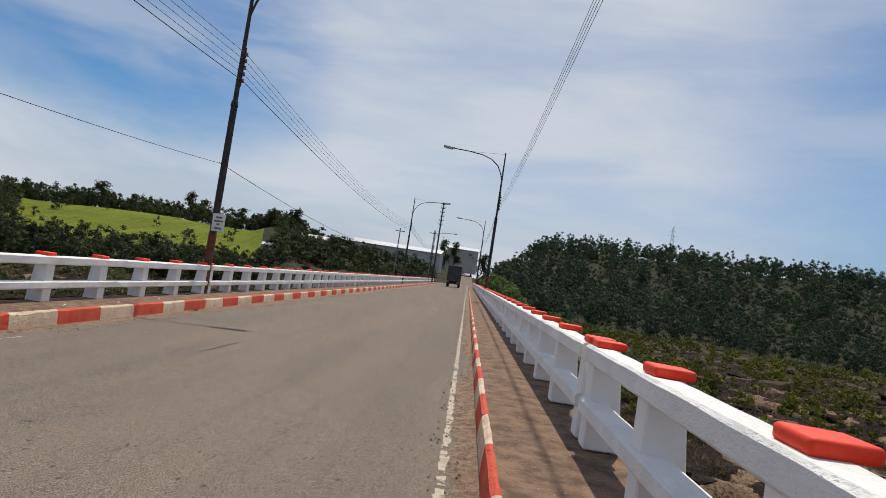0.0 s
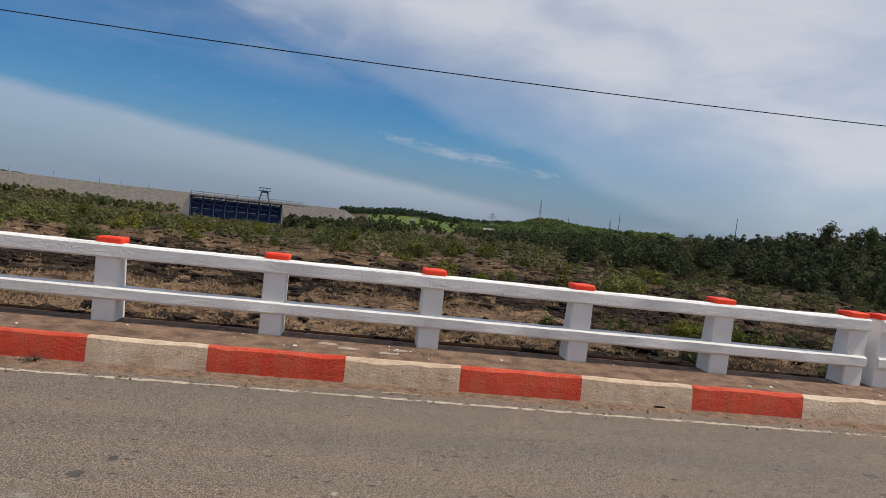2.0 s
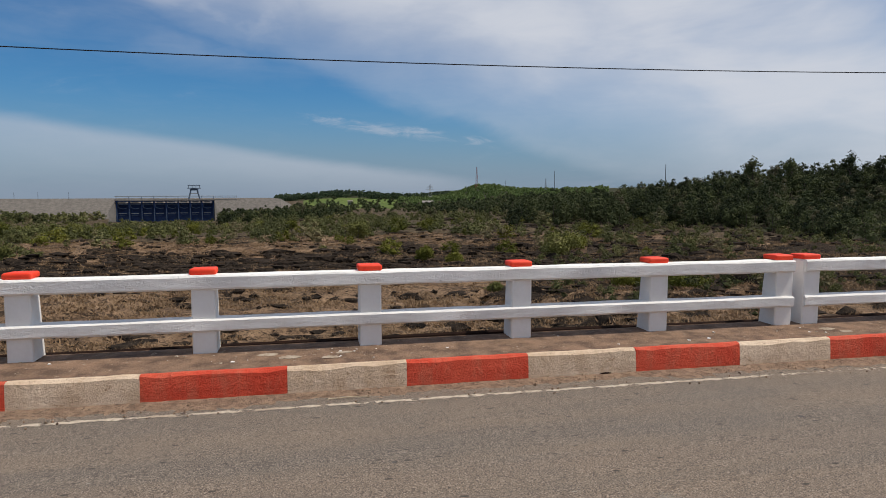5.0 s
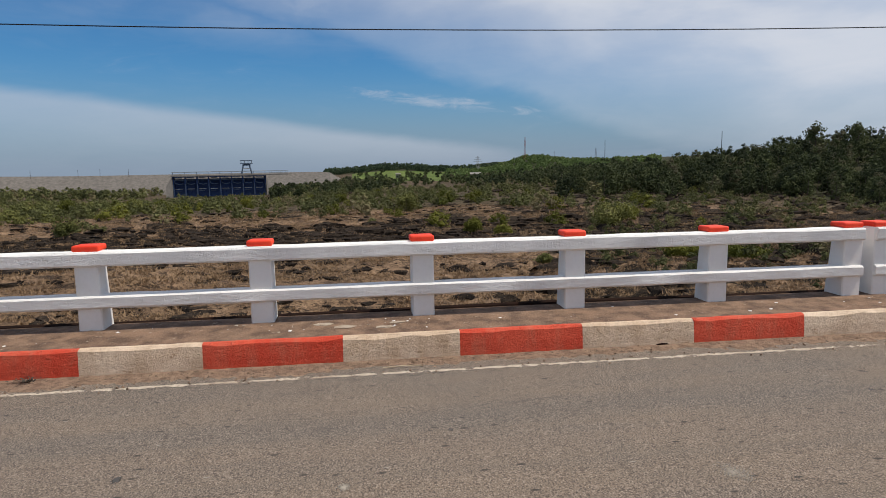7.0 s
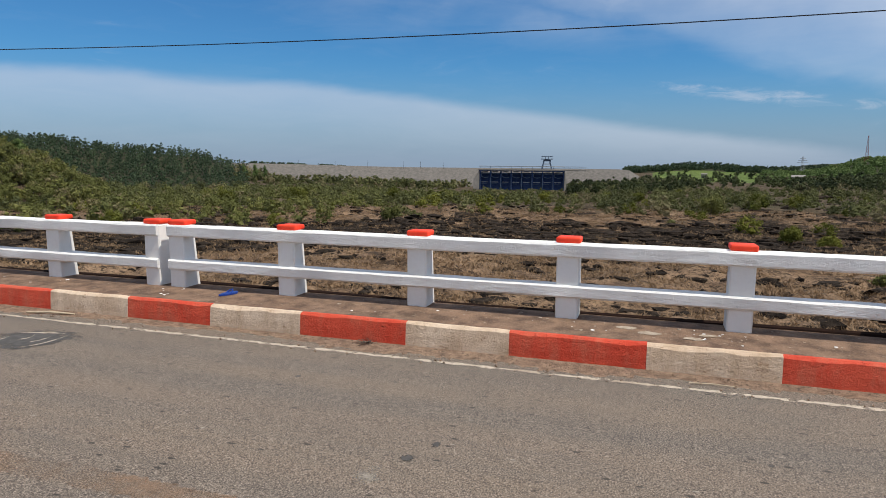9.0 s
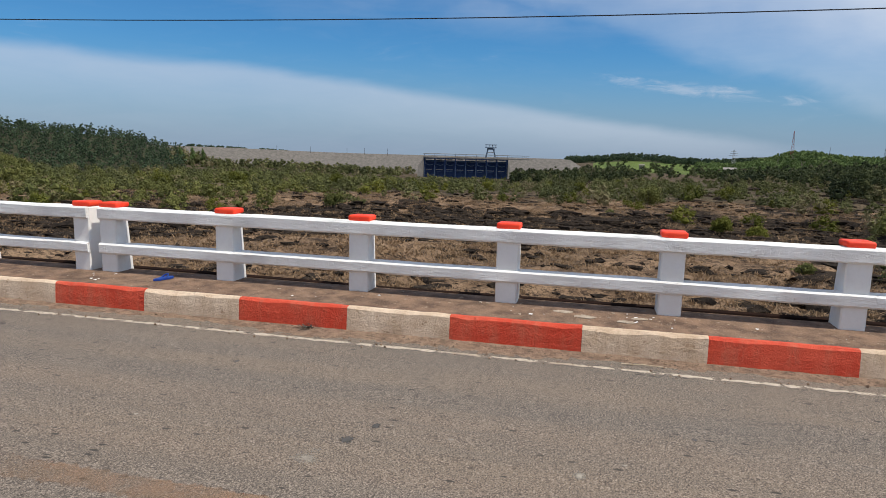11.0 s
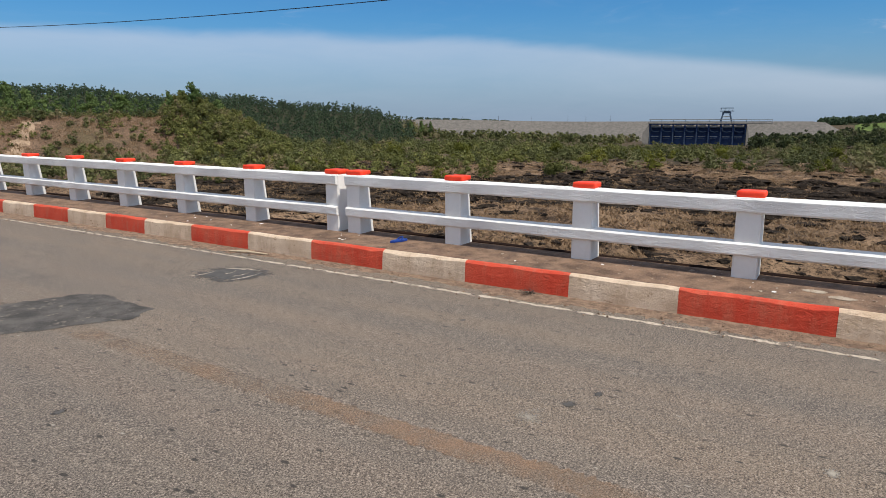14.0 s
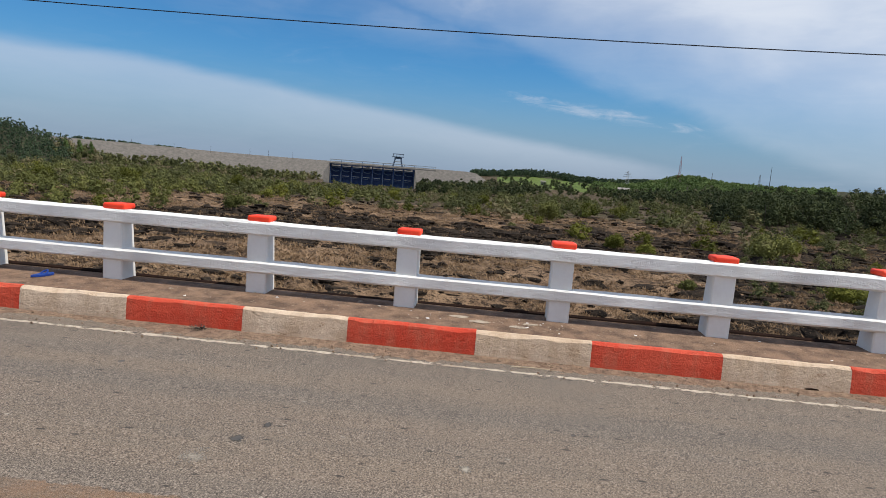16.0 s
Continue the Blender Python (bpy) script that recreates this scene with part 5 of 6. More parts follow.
def tufts(name, spots, seed, tall, blades, mat, label):
    x, y, z = spots
    r = np.random.RandomState(seed)
    n = len(x)
    base = np.stack([x, y, z - 0.05], 1)[:, None, :] + np.concatenate([r.normal(0, 0.34, (n, blades, 2)), np.zeros((n, blades, 1))], 2)
    a = r.uniform(0, math.tau, (n, blades, 1))
    wide = np.concatenate([np.cos(a), np.sin(a), np.zeros_like(a)], 2) * r.uniform(0.04, 0.10, (n, blades, 1))
    tip = base + np.concatenate([r.normal(0, 0.26, (n, blades, 2)), tall * r.uniform(0.4, 1.2, (n, blades, 1))], 2)
    v = np.stack([base - wide, base + wide, tip], 2).reshape(-1, 3)
    tagged(part_of(name, mesh_from(name, v, 3, np.arange(len(v)).reshape(-1, 3), [mat]), None), label, "grass", kind="stuff")


tufts("dry_grass", scatter(60000, 44, 150, 34, 170, 71, lambda x, y, a, r: waves(x, y, 70, 18) + 0.6 * waves(x, y, 75, 5) > -0.3, 0.9), 72, 0.34, 7, L_DRY, "straw-coloured dry grass on the riverbed")
tufts("dry_grass_bank", scatter(9000, 142, 168, 172, 226, 76, lambda x, y, a, r: waves(x, y, 77, 14) > -0.2), 78, 0.7, 7, L_DRY, "straw-coloured dry grass on the reddish bank")
tufts("dry_grass_north", scatter(3500, -36, 44, 40, 190, 73, lambda x, y, a, r: waves(x, y, 71, 22) > 0.0, 0.9), 74, 0.6, 7, L_DRY, "straw-coloured dry grass beside the bridge")


def rocks(name, spots, seed, low, high, label):
    x, y, z = spots
    r = np.random.RandomState(seed)
    n = len(x)
    bm = bmesh.new()
    bmesh.ops.create_icosphere(bm, subdivisions=1, radius=1)
    unit_v = np.array([v.co[:] for v in bm.verts])
    unit_f = np.array([[v.index for v in f.verts] for f in bm.faces])
    bm.free()
    k = len(unit_v)
    s = low + (high - low) * r.uniform(0, 1, (n, 1)) ** 3.2
    dims = np.concatenate([s * r.uniform(0.5, 1.2, (n, 1)), s * r.uniform(0.8, 2.4, (n, 1)), s * r.uniform(0.25, 0.75, (n, 1))], 1)
    v = unit_v[None] * (1 + 0.24 * np.sin(unit_v[None] @ r.normal(0, 3.4, (n, 3, 3))).sum(2, keepdims=True) * 0.6)
    v = np.sign(v) * np.abs(v) ** 0.82 * r.uniform(0.62, 1.22, (n, k, 1))
    v = v * dims[:, None, :]
    a = r.normal(0, 0.45, n)
    ca_, sa_ = np.cos(a)[:, None], np.sin(a)[:, None]
    v = np.stack([v[:, :, 0] * ca_ - v[:, :, 1] * sa_, v[:, :, 0] * sa_ + v[:, :, 1] * ca_, v[:, :, 2]], 2)
    v += np.stack([x, y, z], 1)[:, None, :]
    f = unit_f[None] + (np.arange(n) * k)[:, None, None]
    tagged(part_of(name, mesh_from(name, v.reshape(-1, 3), 3, f.reshape(-1, 3), [M_ROCK]), None), label, "rocks", kind="stuff")


def banded(seed, size, cut):
    return lambda x, y, a, r: waves(x * 1.0, y * 0.28, seed, size) > cut


rocks("rocks_west", scatter(16000, 58, 150, 36, 175, 81, banded(80, 12, -0.1), 0.8), 82, 0.08, 0.75, "dark weathered basalt rocks on the riverbed")
rocks("rocks_belt", scatter(7000, 62, 150, 80, 122, 83, banded(81, 14, -0.35)), 84, 0.2, 1.15, "belt of dark basalt rocks across the riverbed")
rocks("rocks_north", scatter(4200, 30, 74, 45, 250, 85, banded(82, 18, -0.2), 0.8), 86, 0.2, 1.5, "dark basalt rocks between shrubs")
rocks("rocks_middle", scatter(1500, 58, 92, 170, 420, 87, banded(83, 40, 0.1)), 88, 0.4, 1.9, "dark rocks farther up the riverbed")
rocks("rocks_east", scatter(1700, -38, 30, 30, 190, 89, banded(84, 18, 0.0), 0.8), 90, 0.2, 1.6, "dark basalt rocks east of the bridge")


def tree(az, r, tall, wide, mat, label, seed, lift=0.0, bare=0.35, lumps=5):
    """A single tree: tapered trunk, limbs and a crown of leaf clumps."""
    x, y = place(az, r)
    z = float(height(np.array(x), np.array(y))) + lift
    rr = random.Random(seed)
    top = thing("tree", label, "tree", (x, y, z), "single trees")
    trunk = tube([(0, 0, -0.6), (rr.uniform(-0.2, 0.2), 0.1, tall * 0.35), (rr.uniform(-0.4, 0.4), rr.uniform(-0.4, 0.4), tall * 0.75)], [tall * 0.026, tall * 0.02, tall * 0.006], 7)
    centres, radii = [], []
    for i in range(lumps):
        a = math.tau * i / lumps + rr.uniform(-0.5, 0.5)
        zz = tall * (bare + (0.95 - bare) * (i + 0.6) / lumps)
        reach = wide * (0.62 if i < lumps - 1 else 0.1) * rr.uniform(0.5, 1.0) * (1.1 - 0.6 * i / lumps)
        c = (reach * math.cos(a), reach * math.sin(a), zz)
        tube([(0, 0, zz * 0.72), (c[0] * 0.5, c[1] * 0.5, zz * 0.85), c], [tall * 0.009, tall * 0.007, tall * 0.003], 5, trunk)
        centres.append(c)
        s = wide * rr.uniform(0.42, 0.62)
        radii.append((s, s, tall * rr.uniform(0.13, 0.2)))
    part("trunk", trunk, M_TRUNK, top)
    q = leaf_cards(np.array(centres), np.array(radii), 260, 0.22, seed, 0.6, 0.25)
    part_of("crown", leaf_mesh("crown", q, mat, (260 + CORE) * lumps, seed), None, top)


def shrub(az, r, tall, wide, mat, label, seed):
    x, y = place(az, r)
    z = float(height(np.array(x), np.array(y)))
    rr = np.random.RandomState(seed)
    top = thing("shrub", label, "shrub", (x, y, z), "single shrubs")
    stems = bmesh.new()
    for k in range(4):
        a = k * 1.7
        tube([(0, 0, -0.2), (wide * 0.2 * math.cos(a), wide * 0.2 * math.sin(a), tall * 0.3), (wide * 0.5 * math.cos(a), wide * 0.5 * math.sin(a), tall * 0.65)], [0.07, 0.05, 0.02], 5, stems)
    part("stems", stems, M_TRUNK, top)
    c = np.array([(wide * 0.42 * math.cos(a), wide * 0.42 * math.sin(a), tall * h) for a, h in zip(rr.uniform(0, 6.28, 6), rr.uniform(0.3, 0.66, 6))])
    rad = np.stack([np.full(6, wide * 0.55), np.full(6, wide * 0.55), np.full(6, tall * 0.32)], 1)
    q = leaf_cards(c, rad, 620, 0.13, seed, 0.6, 0.2)
    part_of("leaves", leaf_mesh("leaves", q, mat, (620 + CORE) * 6, seed), None, top)


for i, (az, r, tall, wide) in enumerate(((52.6, 262, 15.0, 5.0), (46.0, 270, 14.0, 5.0), (44.0, 268, 13.0, 4.5), (49.9, 265, 13.0, 4.5), (40.4, 250, 13.0, 5.5), (41.6, 252, 12.0, 4.5))):
    tree(az, r, tall, wide, L_FOREST, "tall dark broad-leaved tree standing above the wooded slope", 200 + i)
for i, (az, r, tall, wide) in enumerate(((24.0, 345, 14.0, 4.5), (22.9, 348, 12.0, 4.0), (19.8, 352, 12.0, 4.5), (17.4, 352, 9.0, 4.0), (30.5, 350, 13.5, 6.0), (15.3, 330, 12.0, 5.0))):
    tree(az, r, tall, wide, L_FOREST, "dark tree on the skyline above the green field", 220 + i)
for i, (az, r, tall, wide) in enumerate(((142.9, 214, 7.6, 2.8), (141.0, 216, 5.4, 2.2), (144.7, 212, 6.6, 1.5), (143.7, 216, 5.6, 1.8), (155.6, 228, 9.5, 3.0), (154.4, 232, 8.0, 2.6), (150.2, 226, 7.0, 3.0), (148.2, 226, 7.0, 3.0), (125.0, 400, 8.0, 1.6), (124.1, 402, 9.0, 2.2), (123.3, 404, 8.5, 1.6))):
    tree(az, r, tall, wide, L_HILL, "slender light green tree on the bank's skyline", 240 + i)
for i, (az, r, tall, wide) in enumerate(((34.5, 176, 8.5, 2.2), (2.3, 292, 13.5, 3.0), (1.3, 294, 13.0, 3.0), (-1.4, 296, 14.0, 4.2), (-0.3, 298, 13.0, 3.4))):
    tree(az, r, tall, wide, L_FOREST, "single green tree near the bridge's far end", 260 + i)
for i, (az, r, tall, wide) in enumerate(((85.5, 152, 5.8, 2.9), (91.2, 225, 4.4, 2.4), (93.8, 230, 4.4, 2.0), (107.6, 205, 4.8, 2.6), (120.6, 195, 5.2, 2.8), (112.5, 197, 5.0, 2.8), (112.7, 117, 3.0, 1.8), (79.6, 101, 2.8, 1.7), (76.9, 98, 2.6, 1.5), (67.4, 112, 4.8, 3.8), (66.4, 126, 3.2, 2.4), (126.5, 190, 4.6, 3.0), (131.5, 180, 4.4, 3.4), (104.3, 250, 4.0, 3.0), (99.2, 260, 4.0, 2.6), (136.0, 185, 4.6, 3.2), (61.5, 82, 2.0, 2.6), (57.0, 80, 1.8, 2.8), (73.4, 70, 1.2, 1.0))):
    shrub(az, r, tall, wide, L_OLIVE if i % 3 else L_BRUSH, "rounded yellowish green shrub on the riverbed", 300 + i)


# ---- dam, masts and buildings ----
def spillway():
    r = 405.0
    x0, y0 = place(104.75, r)
    x1, y1 = place(97.55, r)
    length = math.hypot(x1 - x0, y1 - y0)
    turn = math.degrees(math.atan2(y1 - y0, x1 - x0))
    crest, foot = EYE_Z - r * math.tan(radians(0.50)), -14.5
    top = thing("dam_spillway", "concrete spillway with eight dark blue steel gates", "dam", (x0, y0, 0), turn=turn)
    bay = length / 8
    # local x runs along the dam, +y faces upstream (away)
    for i in range(9):
        bm = box(i * bay - 0.38, i * bay + 0.38, -2.4, 8.0, foot, crest - 0.78, 0.06)
        part("pier", bm, M_GATE, top, "dark blue pier")
        part("pier_nose", box(i * bay - 0.16, i * bay + 0.16, -2.75, -2.38, foot, crest - 5.2), M_GATE_PALE, top, "pale pier nose")
    for i in range(8):
        a, b = i * bay + 0.39, (i + 1) * bay - 0.39
        bm = bmesh.new()
        pts = [(-0.4 + 1.6 * math.sin(t * math.pi), foot + (crest - 2.2 - foot) * t) for t in np.linspace(0, 1, 9)]
        va = [bm.verts.new((a, y, z)) for y, z in pts] + [bm.verts.new((a, 4.0, crest - 2.2)), bm.verts.new((a, 4.0, foot))]
        vb = [bm.verts.new((b, v.co.y, v.co.z)) for v in va]
        k = len(va)
        for j in range(k):
            bm.faces.new((va[j], va[(j + 1) % k], vb[(j + 1) % k], vb[j]))
        bm.faces.new(va[::-1])
        bm.faces.new(vb)
        bmesh.ops.recalc_face_normals(bm, faces=bm.faces)
        g = part("gate", bm, M_GATE, top, "dark blue radial gate")
        w0 = (b - a) * 0.14
        # a pale block stands for the small whitish highlight at the gate's top
        part("hoist_cover", box(a + w0, b - w0 * 1.6, -2.1, -0.6, crest - 1.9, crest - 1.3, 0.05), M_STEEL, g, "pale bar put in for the highlight at the gate's top")
        part("gate_arm", tube([(a + 0.25, -2.0, crest - 3.2), (a + 0.5, -1.7, crest - 4.6), ((a + b) / 2, -1.4, crest - 5.4), (b - 0.9, -1.6, crest - 4.9)], 0.26, 6), M_GATE_PALE, g)
        # pale bars added for the bright horizontal highlights low on the gate
        part("gate_rib", box(a + 0.5, b - 1.1, -1.9, -1.5, crest - 8.1, crest - 7.75), M_STEEL, g)
        part("gate_rib", box(a + 0.5, b - 1.9, -1.9, -1.5, crest - 9.1, crest - 8.9), M_GATE_PALE, g)
        part("gate_beam", box(a, b, -1.6, -1.1, crest - 3.0, crest - 2.7), M_GATE_PALE, g)
    part("deck_beam", box(-1.2, length + 13.4, -3.6, 8.2, crest - 0.75, crest + 0.1, 0.05), M_DAM, top, "pale concrete deck")
    part("lower_beam", box(-0.6, length + 0.6, -3.3, -2.6, crest - 1.3, crest - 0.8), M_GATE, top)
    for i in range(9):
        part("rail_post", box(i * bay - 0.12, i * bay + 0.12, -3.5, -3.25, crest - 0.3, crest + 1.72), M_GATE_PALE, top)
    part("crane_rail", box(-0.7, length + 0.7, -3.6, -3.15, crest + 1.55, crest + 1.95, 0.04), M_STEEL, top, "pale steel crane rail over the deck")
    part("crane_rail", box(-0.7, length + 0.7, 5.2, 5.7, crest + 1.55, crest + 1.95, 0.04), M_STEEL, top, "pale steel crane rail over the deck")
    part("handrail", box(-0.5, length + 13.0, -3.45, -3.3, crest + 0.55, crest + 0.72), M_STEEL, top)
    for i in range(10):
        part("rail_post", box(length + 1.2 + i * 1.3, length + 1.32 + i * 1.3, -3.45, -3.3, crest - 0.4, crest + 1.7), M_STEEL, top)
    part("parapet", box(length + 0.9, length + 13.2, -3.46, -3.28, crest + 1.62, crest + 1.86), M_STEEL, top)
    for xa, xb, ha, hb in ((-4.0, -0.45, 0.5, 0.94), (length + 0.45, length + 2.6, 0.94, 0.2)):
        bm = bmesh.new()
        za, zb = foot + (crest - foot) * ha, foot + (crest - foot) * hb
        lo = [bm.verts.new(p) for p in ((xa, -4.2, foot), (xb, -3.2, foot), (xb, 7, foot), (xa, 7, foot))]
        hi = [bm.verts.new(p) for p in ((xa, -4.2, za), (xb, -3.2, zb), (xb, 7, zb), (xa, 7, za))]
        bm.faces.new(lo[::-1])
        bm.faces.new(hi)
        for j in range(4):
            bm.faces.new((lo[j], lo[(j + 1) % 4], hi[(j + 1) % 4], hi[j]))
        part("wing_wall", bm, M_DAM, top, "pale concrete wing wall")
    # gantry crane on the crest
    cr = thing("gantry_crane", "grey gantry crane standing on the dam crest", "crane")
    at = length * 0.80
    m = top.matrix_world @ Matrix.Translation((at, 2.0, crest + 0.1))
    cr.matrix_world = m
    for sx in (-1, 1):
        for yy in (-1.6, 1.6):
            part("leg", tube([(sx * 3.0, yy, 0.0), (sx * 1.9, yy, 4.4), (sx * 1.9, yy, 5.8)], 0.42, 6), M_GATE_PALE, cr)
    part("cross_beam", box(-2.4, 2.4, -1.9, 1.9, 3.0, 3.5, 0.05), M_STEEL, cr)
    part("machine_house", box(-1.5, 1.5, -1.5, 1.5, 4.9, 6.0, 0.05), M_GATE_PALE, cr)
    part("platform", box(-3.6, 3.6, -2.2, 2.2, 6.0, 6.4, 0.03), M_GATE_PALE, cr)
    part("canopy", box(-3.4, 3.4, -2.2, 2.2, 7.7, 8.1, 0.03), M_GATE_PALE, cr)
    for sx in (-3.0, -1.0, 1.0, 3.0):
        part("strut", box(sx - 0.13, sx + 0.13, -0.15, 0.1, 6.4, 7.7), M_STEEL, cr)


spillway()


def bank_of_dam():
    """The long earth dam with its stone-clad slope, crest wall and poles."""
    bm = bmesh.new()
    last = None
    n = 44
    for i in range(n + 1):
        az = 127.5 - 38.0 * i / n
        r = 470 + 40 * math.sin(i / n * math.pi) * 0.4
        el = -0.42 + 0.22 * ss(110, 125, az) - 1.2 * (1 - ss(90.0, 92.5, az))
        top_z = EYE_Z + r * math.tan(radians(float(el)))
        (xa, ya), (xb, yb), (xc, yc) = place(az, r), place(az, r + 8), place(az, r - 28)
        row = [bm.verts.new((xc, yc, -17.0)), bm.verts.new((xa, ya, top_z)), bm.verts.new((xb, yb, top_z)), bm.verts.new((xb * 1.06, yb * 1.06, -17.0))]
        if last:
            for k in range(3):
                bm.faces.new((last[k], last[k + 1], row[k + 1], row[k]))
        last = row
    bmesh.ops.recalc_face_normals(bm, faces=bm.faces)
    tagged(part("embankment", bm, M_RIPRAP), "long pale stone-clad embankment of the dam", "dam", kind="structure")
    for az in (120.5, 117.4, 114.6, 111.5, 110.0, 108.0):
        x, y = place(az, 482)
        z = EYE_Z - 482 * math.tan(radians(0.42))
        tagged(part("crest_pole", rod((x, y, z - 1), (x, y, z + 4.2), 0.12, 0.07, 6), M_POLE), "dark lamp pole on the dam crest", "pole", "crest poles")


bank_of_dam()


def crest_trees(name, a0, a1, tall, count, label, seed):
    """Low trees on the crest of the embankment."""
    r = np.random.RandomState(seed)
    az = r.uniform(a0, a1, count)
    rr = 488 + r.uniform(-2, 2, count)
    z = EYE_Z + rr * np.tan(np.radians(-0.42 + 0.22 * ss(110, 125, az))) - 0.5
    woods(name, (-rr * np.sin(np.radians(az)), rr * np.cos(np.radians(az)), z), tall, tall * 0.9, 3, 34, 0.28, L_PLANT, label, seed, False, 0.1)


crest_trees("woods_crest", 119.9, 124.4, 1.7, 60, "low dark trees along the dam crest", 111)
crest_trees("woods_crest_far", 116.4, 118.9, 1.1, 40, "low dark bushes along the dam crest", 113)


def lattice(name, az, r, el0, el1, wide, mat, label, category, arms=()):
    """A lattice tower between two elevations as seen from the bridge."""
    x, y = place(az, r)
    z1 = EYE_Z + r * math.tan(radians(el1))
    z0 = min(EYE_Z + r * math.tan(radians(el0)), float(height(np.array(x), np.array(y)))) - 1
    top = thing(name, label, category, (x, y, z0), turn=az)
    h = z1 - z0
    th = max(0.09, r * 0.00022)
    levels = 9
    for sx in (-1, 1):
        for sy in (-1, 1):
            part("leg", rod((sx * wide, sy * wide, 0), (sx * wide * 0.16, sy * wide * 0.16, h), th, th * 0.8, 4), mat, top)
    bm = bmesh.new()
    for k in range(levels):
        a, b = k / levels, (k + 1) / levels
        wa, wb = wide * (1 - 0.84 * a), wide * (1 - 0.84 * b)
        for s in (-1, 1):
            for y_ in (-1, 1):
                rod((-s * wa, y_ * wa, a * h), (s * wb, y_ * wb, b * h), th * 0.7, None, 4, bm)
                rod((y_ * wa, -s * wa, a * h), (y_ * wb, s * wb, b * h), th * 0.7, None, 4, bm)
    part("bracing", bm, mat, top)
    for f, reach in arms:
        part("cross_arm", rod((-reach, 0, f * h), (reach, 0, f * h), th * 1.2, None, 4), mat, top)


lattice("power_pylon", 79.2, 700, -0.5, 0.72, 2.6, M_STEEL, "grey lattice power pylon far behind the fields", "pylon", ((0.68, 4.5), (0.8, 3.6), (0.9, 2.6)))
lattice("power_pylon", 38.6, 345, 1.5, 4.75, 2.4, M_STEEL, "grey lattice power pylon behind the wooded slope", "pylon", ((0.75, 3.5), (0.87, 2.8)))
lattice("power_pylon", -16.7, 520, 4.0, 7.0, 2.8, M_STEEL, "grey lattice power pylon behind the eastern hill", "pylon", ((0.8, 3.6), (0.9, 2.8)))
lattice("radio_mast", 75.1, 720, 0.6, 2.25, 1.6, M_REDSTEEL, "slim red and white radio mast on a green hill", "mast")
lattice("radio_mast", 69.1, 640, 0.2, 1.2, 1.4, M_STEEL, "short grey lattice mast on the skyline", "mast")
for az, r, el in ((68.35, 600, 1.86), (59.2, 420, 2.35), (72.6, 700, 1.05)):
    x, y = place(az, r)
    z = float(height(np.array(x), np.array(y)))
    tagged(part("tall_pole", rod((x, y, z - 1), (x, y, EYE_Z + r * math.tan(radians(el))), 0.32, 0.16, 6), M_POLE), "tall thin dark pole on the skyline", "pole", "skyline poles")


def shed(az, r, length, deep, eaves, ridge, turn, base, label, roof=M_ROOF, wall=M_WALL, name="warehouse"):
    x, y = place(az, r)
    top = thing(name, label, "building", (x, y, base), turn=turn)
    l, d = length / 2, deep / 2
    part("wall", box(-l, l, -d, d, -6, eaves), wall, top)
    for s in (-1, 1):
        bm = bmesh.new()
        o = 0.5
        pts = [(-l - o, s * (d + o), eaves - 0.1), (l + o, s * (d + o), eaves - 0.1), (l + o, 0, ridge), (-l - o, 0, ridge)]
        lo = [bm.verts.new(p) for p in pts]
        hi = [bm.verts.new((p[0], p[1], p[2] + 0.18)) for p in pts]
        bm.faces.new(lo)
        bm.faces.new(hi)
        for j in range(4):
            bm.faces.new((lo[j], lo[(j + 1) % 4], hi[(j + 1) % 4], hi[j]))
        bmesh.ops.recalc_face_normals(bm, faces=bm.faces)
        part("roof_slope", bm, roof, top)
    for k in range(max(2, int(length // 6))):
        xx = -l + (k + 0.5) * length / max(2, int(length // 6))
        part("window", box(xx - 0.8, xx + 0.8, -d - 0.04, -d + 0.06, eaves - 2.4, eaves - 1.2), M_INK, top)


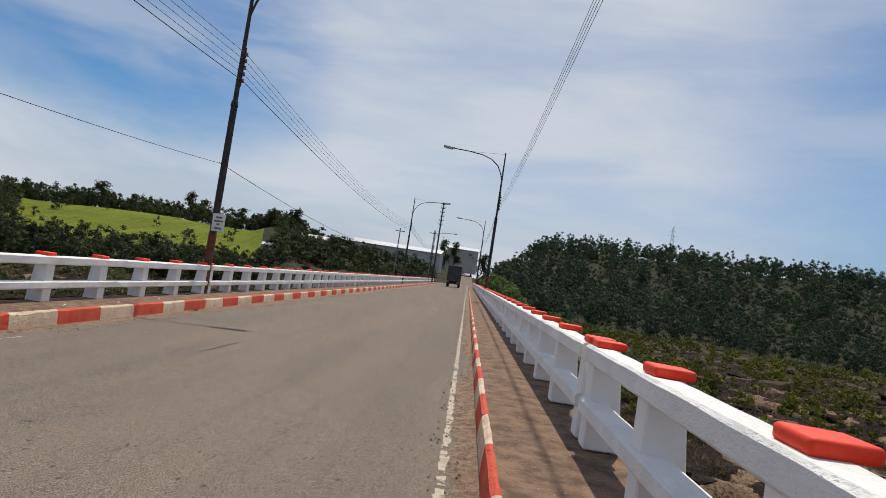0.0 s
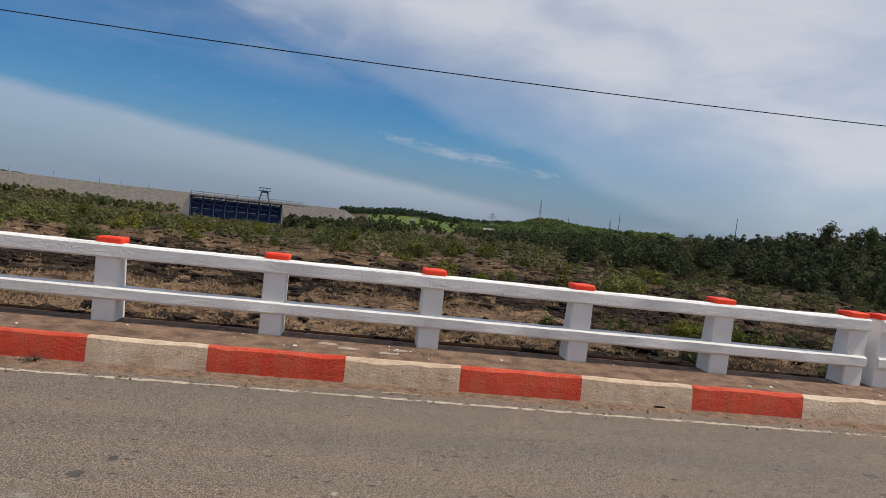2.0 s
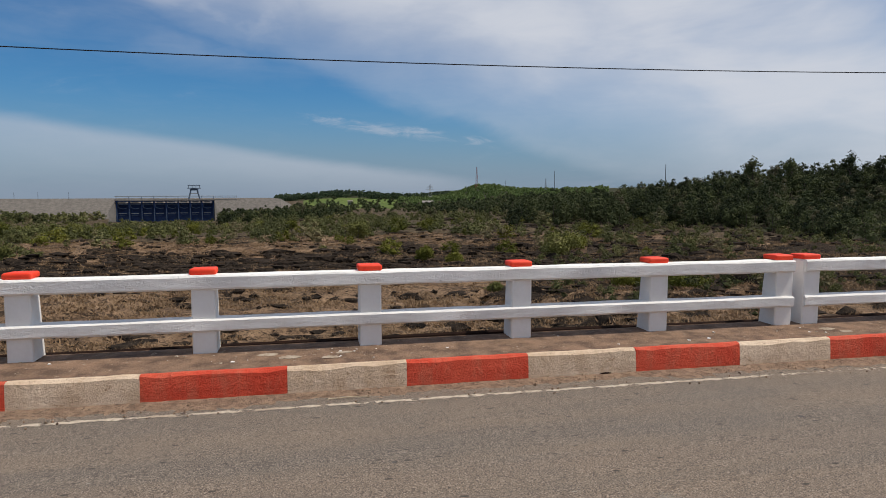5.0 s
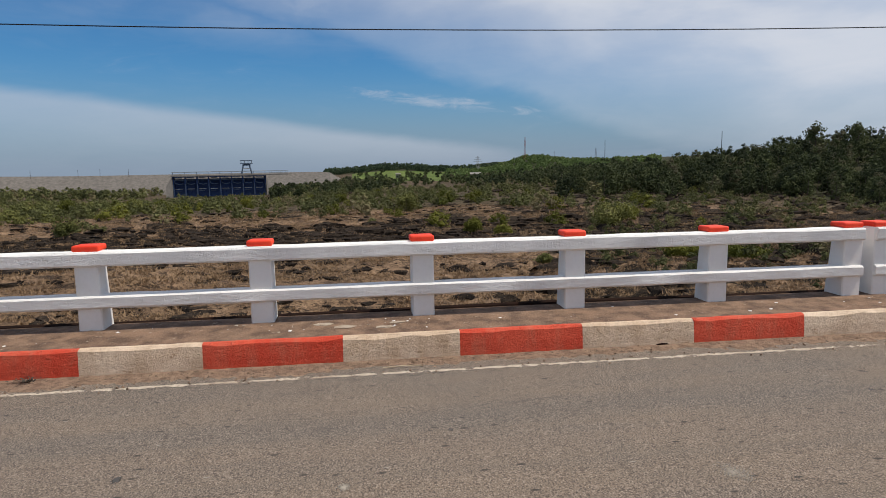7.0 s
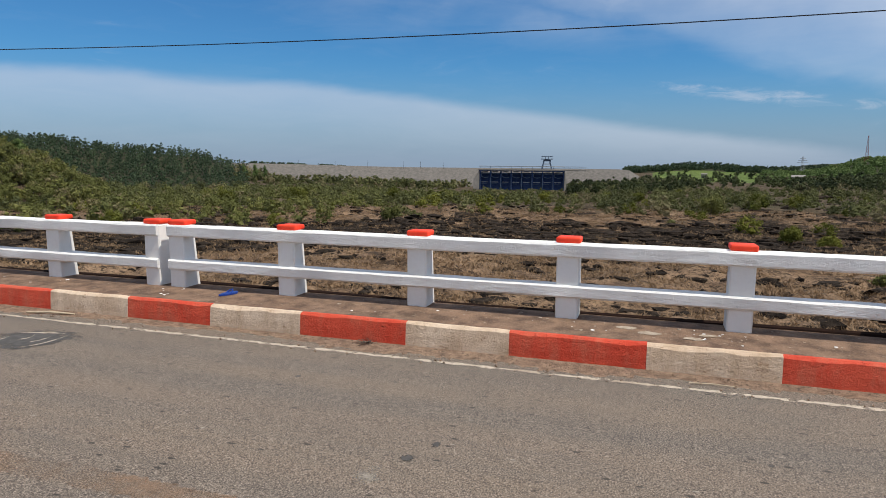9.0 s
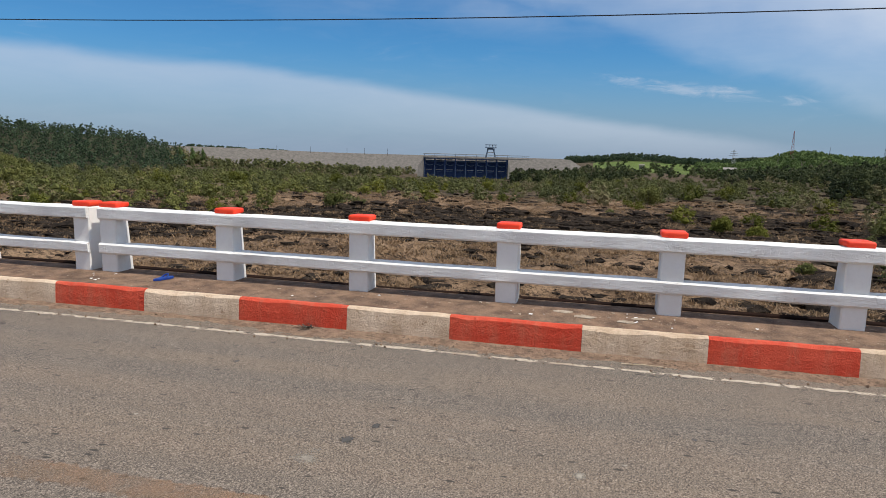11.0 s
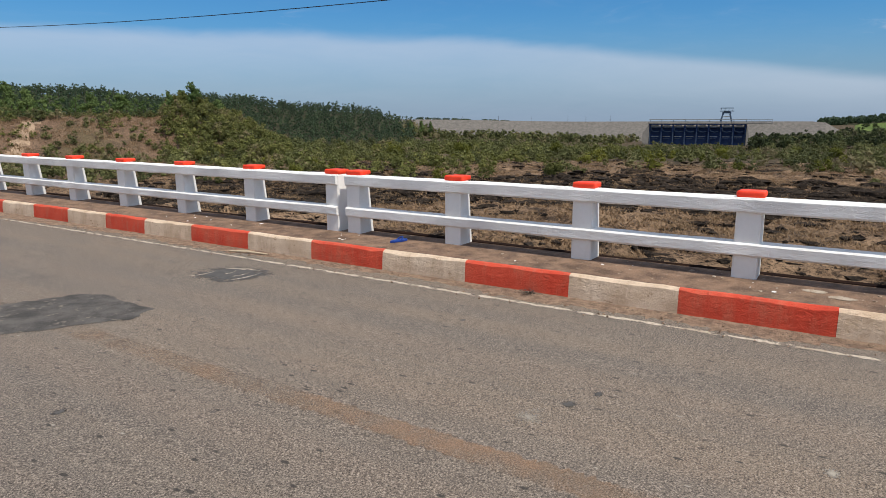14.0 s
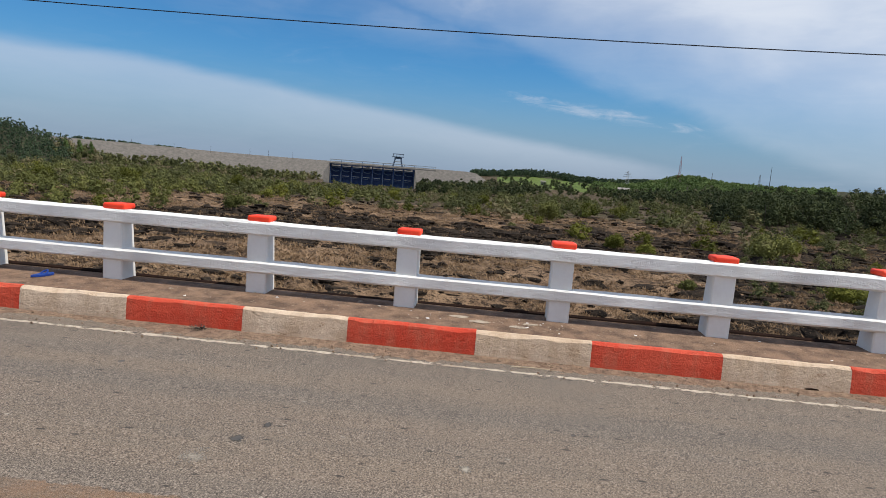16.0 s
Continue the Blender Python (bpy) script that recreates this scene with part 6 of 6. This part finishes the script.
shed(8.6, 262, 14, 9, 4.6, 6.2, 5, 5.4, "grey warehouse with a light metal roof", M_STEEL)
shed(5.4, 258, 27, 10, 4.6, 6.0, -4, 5.4, "pale long warehouse with a light metal roof")
shed(0.7, 300, 14, 10, 4.4, 5.6, 4, 10.6, "pale warehouse with a white metal roof")
shed(13.6, 300, 12, 8, 4.5, 6.2, 10, 5.0, "grey house on the slope with a pale roof", name="house")
shed(17.2, 230, 4.5, 4, 2.6, 3.4, 10, 0.5, "small hut with a white metal roof below the field", name="hut")
shed(16.8, 205, 3.5, 3, 2.0, 2.6, 10, -4.0, "small hut with a white metal roof below the field", name="hut")
shed(79.4, 520, 8, 6, 2.0, 3.4, 80, -8.2, "low house with a pale roof at the edge of the fields", M_DAM, M_INK, name="house")
shed(86.2, 600, 4, 3, 1.4, 2.2, 80, -7.6, "small pale field shelter", M_DAM, M_DAM, name="hut")

# poles near the far end
for x, y, tall in ((-13.2, 121, 9.9), (-6.75, 121, 10.4)):
    top = thing("utility_pole", "grey wooden utility pole with cross arms near the bridge's end", "pole", (x, y, -0.6), "utility poles")
    part("pole", rod((0, 0, -1), (0, 0, tall), 0.13, 0.09, 8), M_WOOD, top)
    part("cross_arm", box(-0.9, 0.9, -0.05, 0.05, tall - 0.6, tall - 0.48), M_WOOD, top)
    for sx in (-0.8, 0.0, 0.8):
        part("insulator", rod((sx, 0, tall - 0.48), (sx, 0, tall - 0.3), 0.05, 0.04, 6), M_CERAMIC, top)

top = thing("utility_pole", "tall dark steel utility pole hung with brackets and insulators", "pole", (-5.6, 116, -0.6), "utility poles")
part("pole", rod((0, 0, -1), (0, 0, 15.3), 0.17, 0.11, 8), M_POLE, top)
for k in range(6):
    zz = 15.0 - 0.75 * k
    part("bracket", box(-0.42 + 0.03 * k, 0.42 - 0.03 * k, -0.05, 0.05, zz - 0.06, zz + 0.06), M_POLE, top)
    for sx in (-0.36, 0.36):
        part("insulator", rod((sx, 0, zz + 0.06), (sx, 0, zz + 0.26), 0.06, 0.045, 6), M_CERAMIC, top)
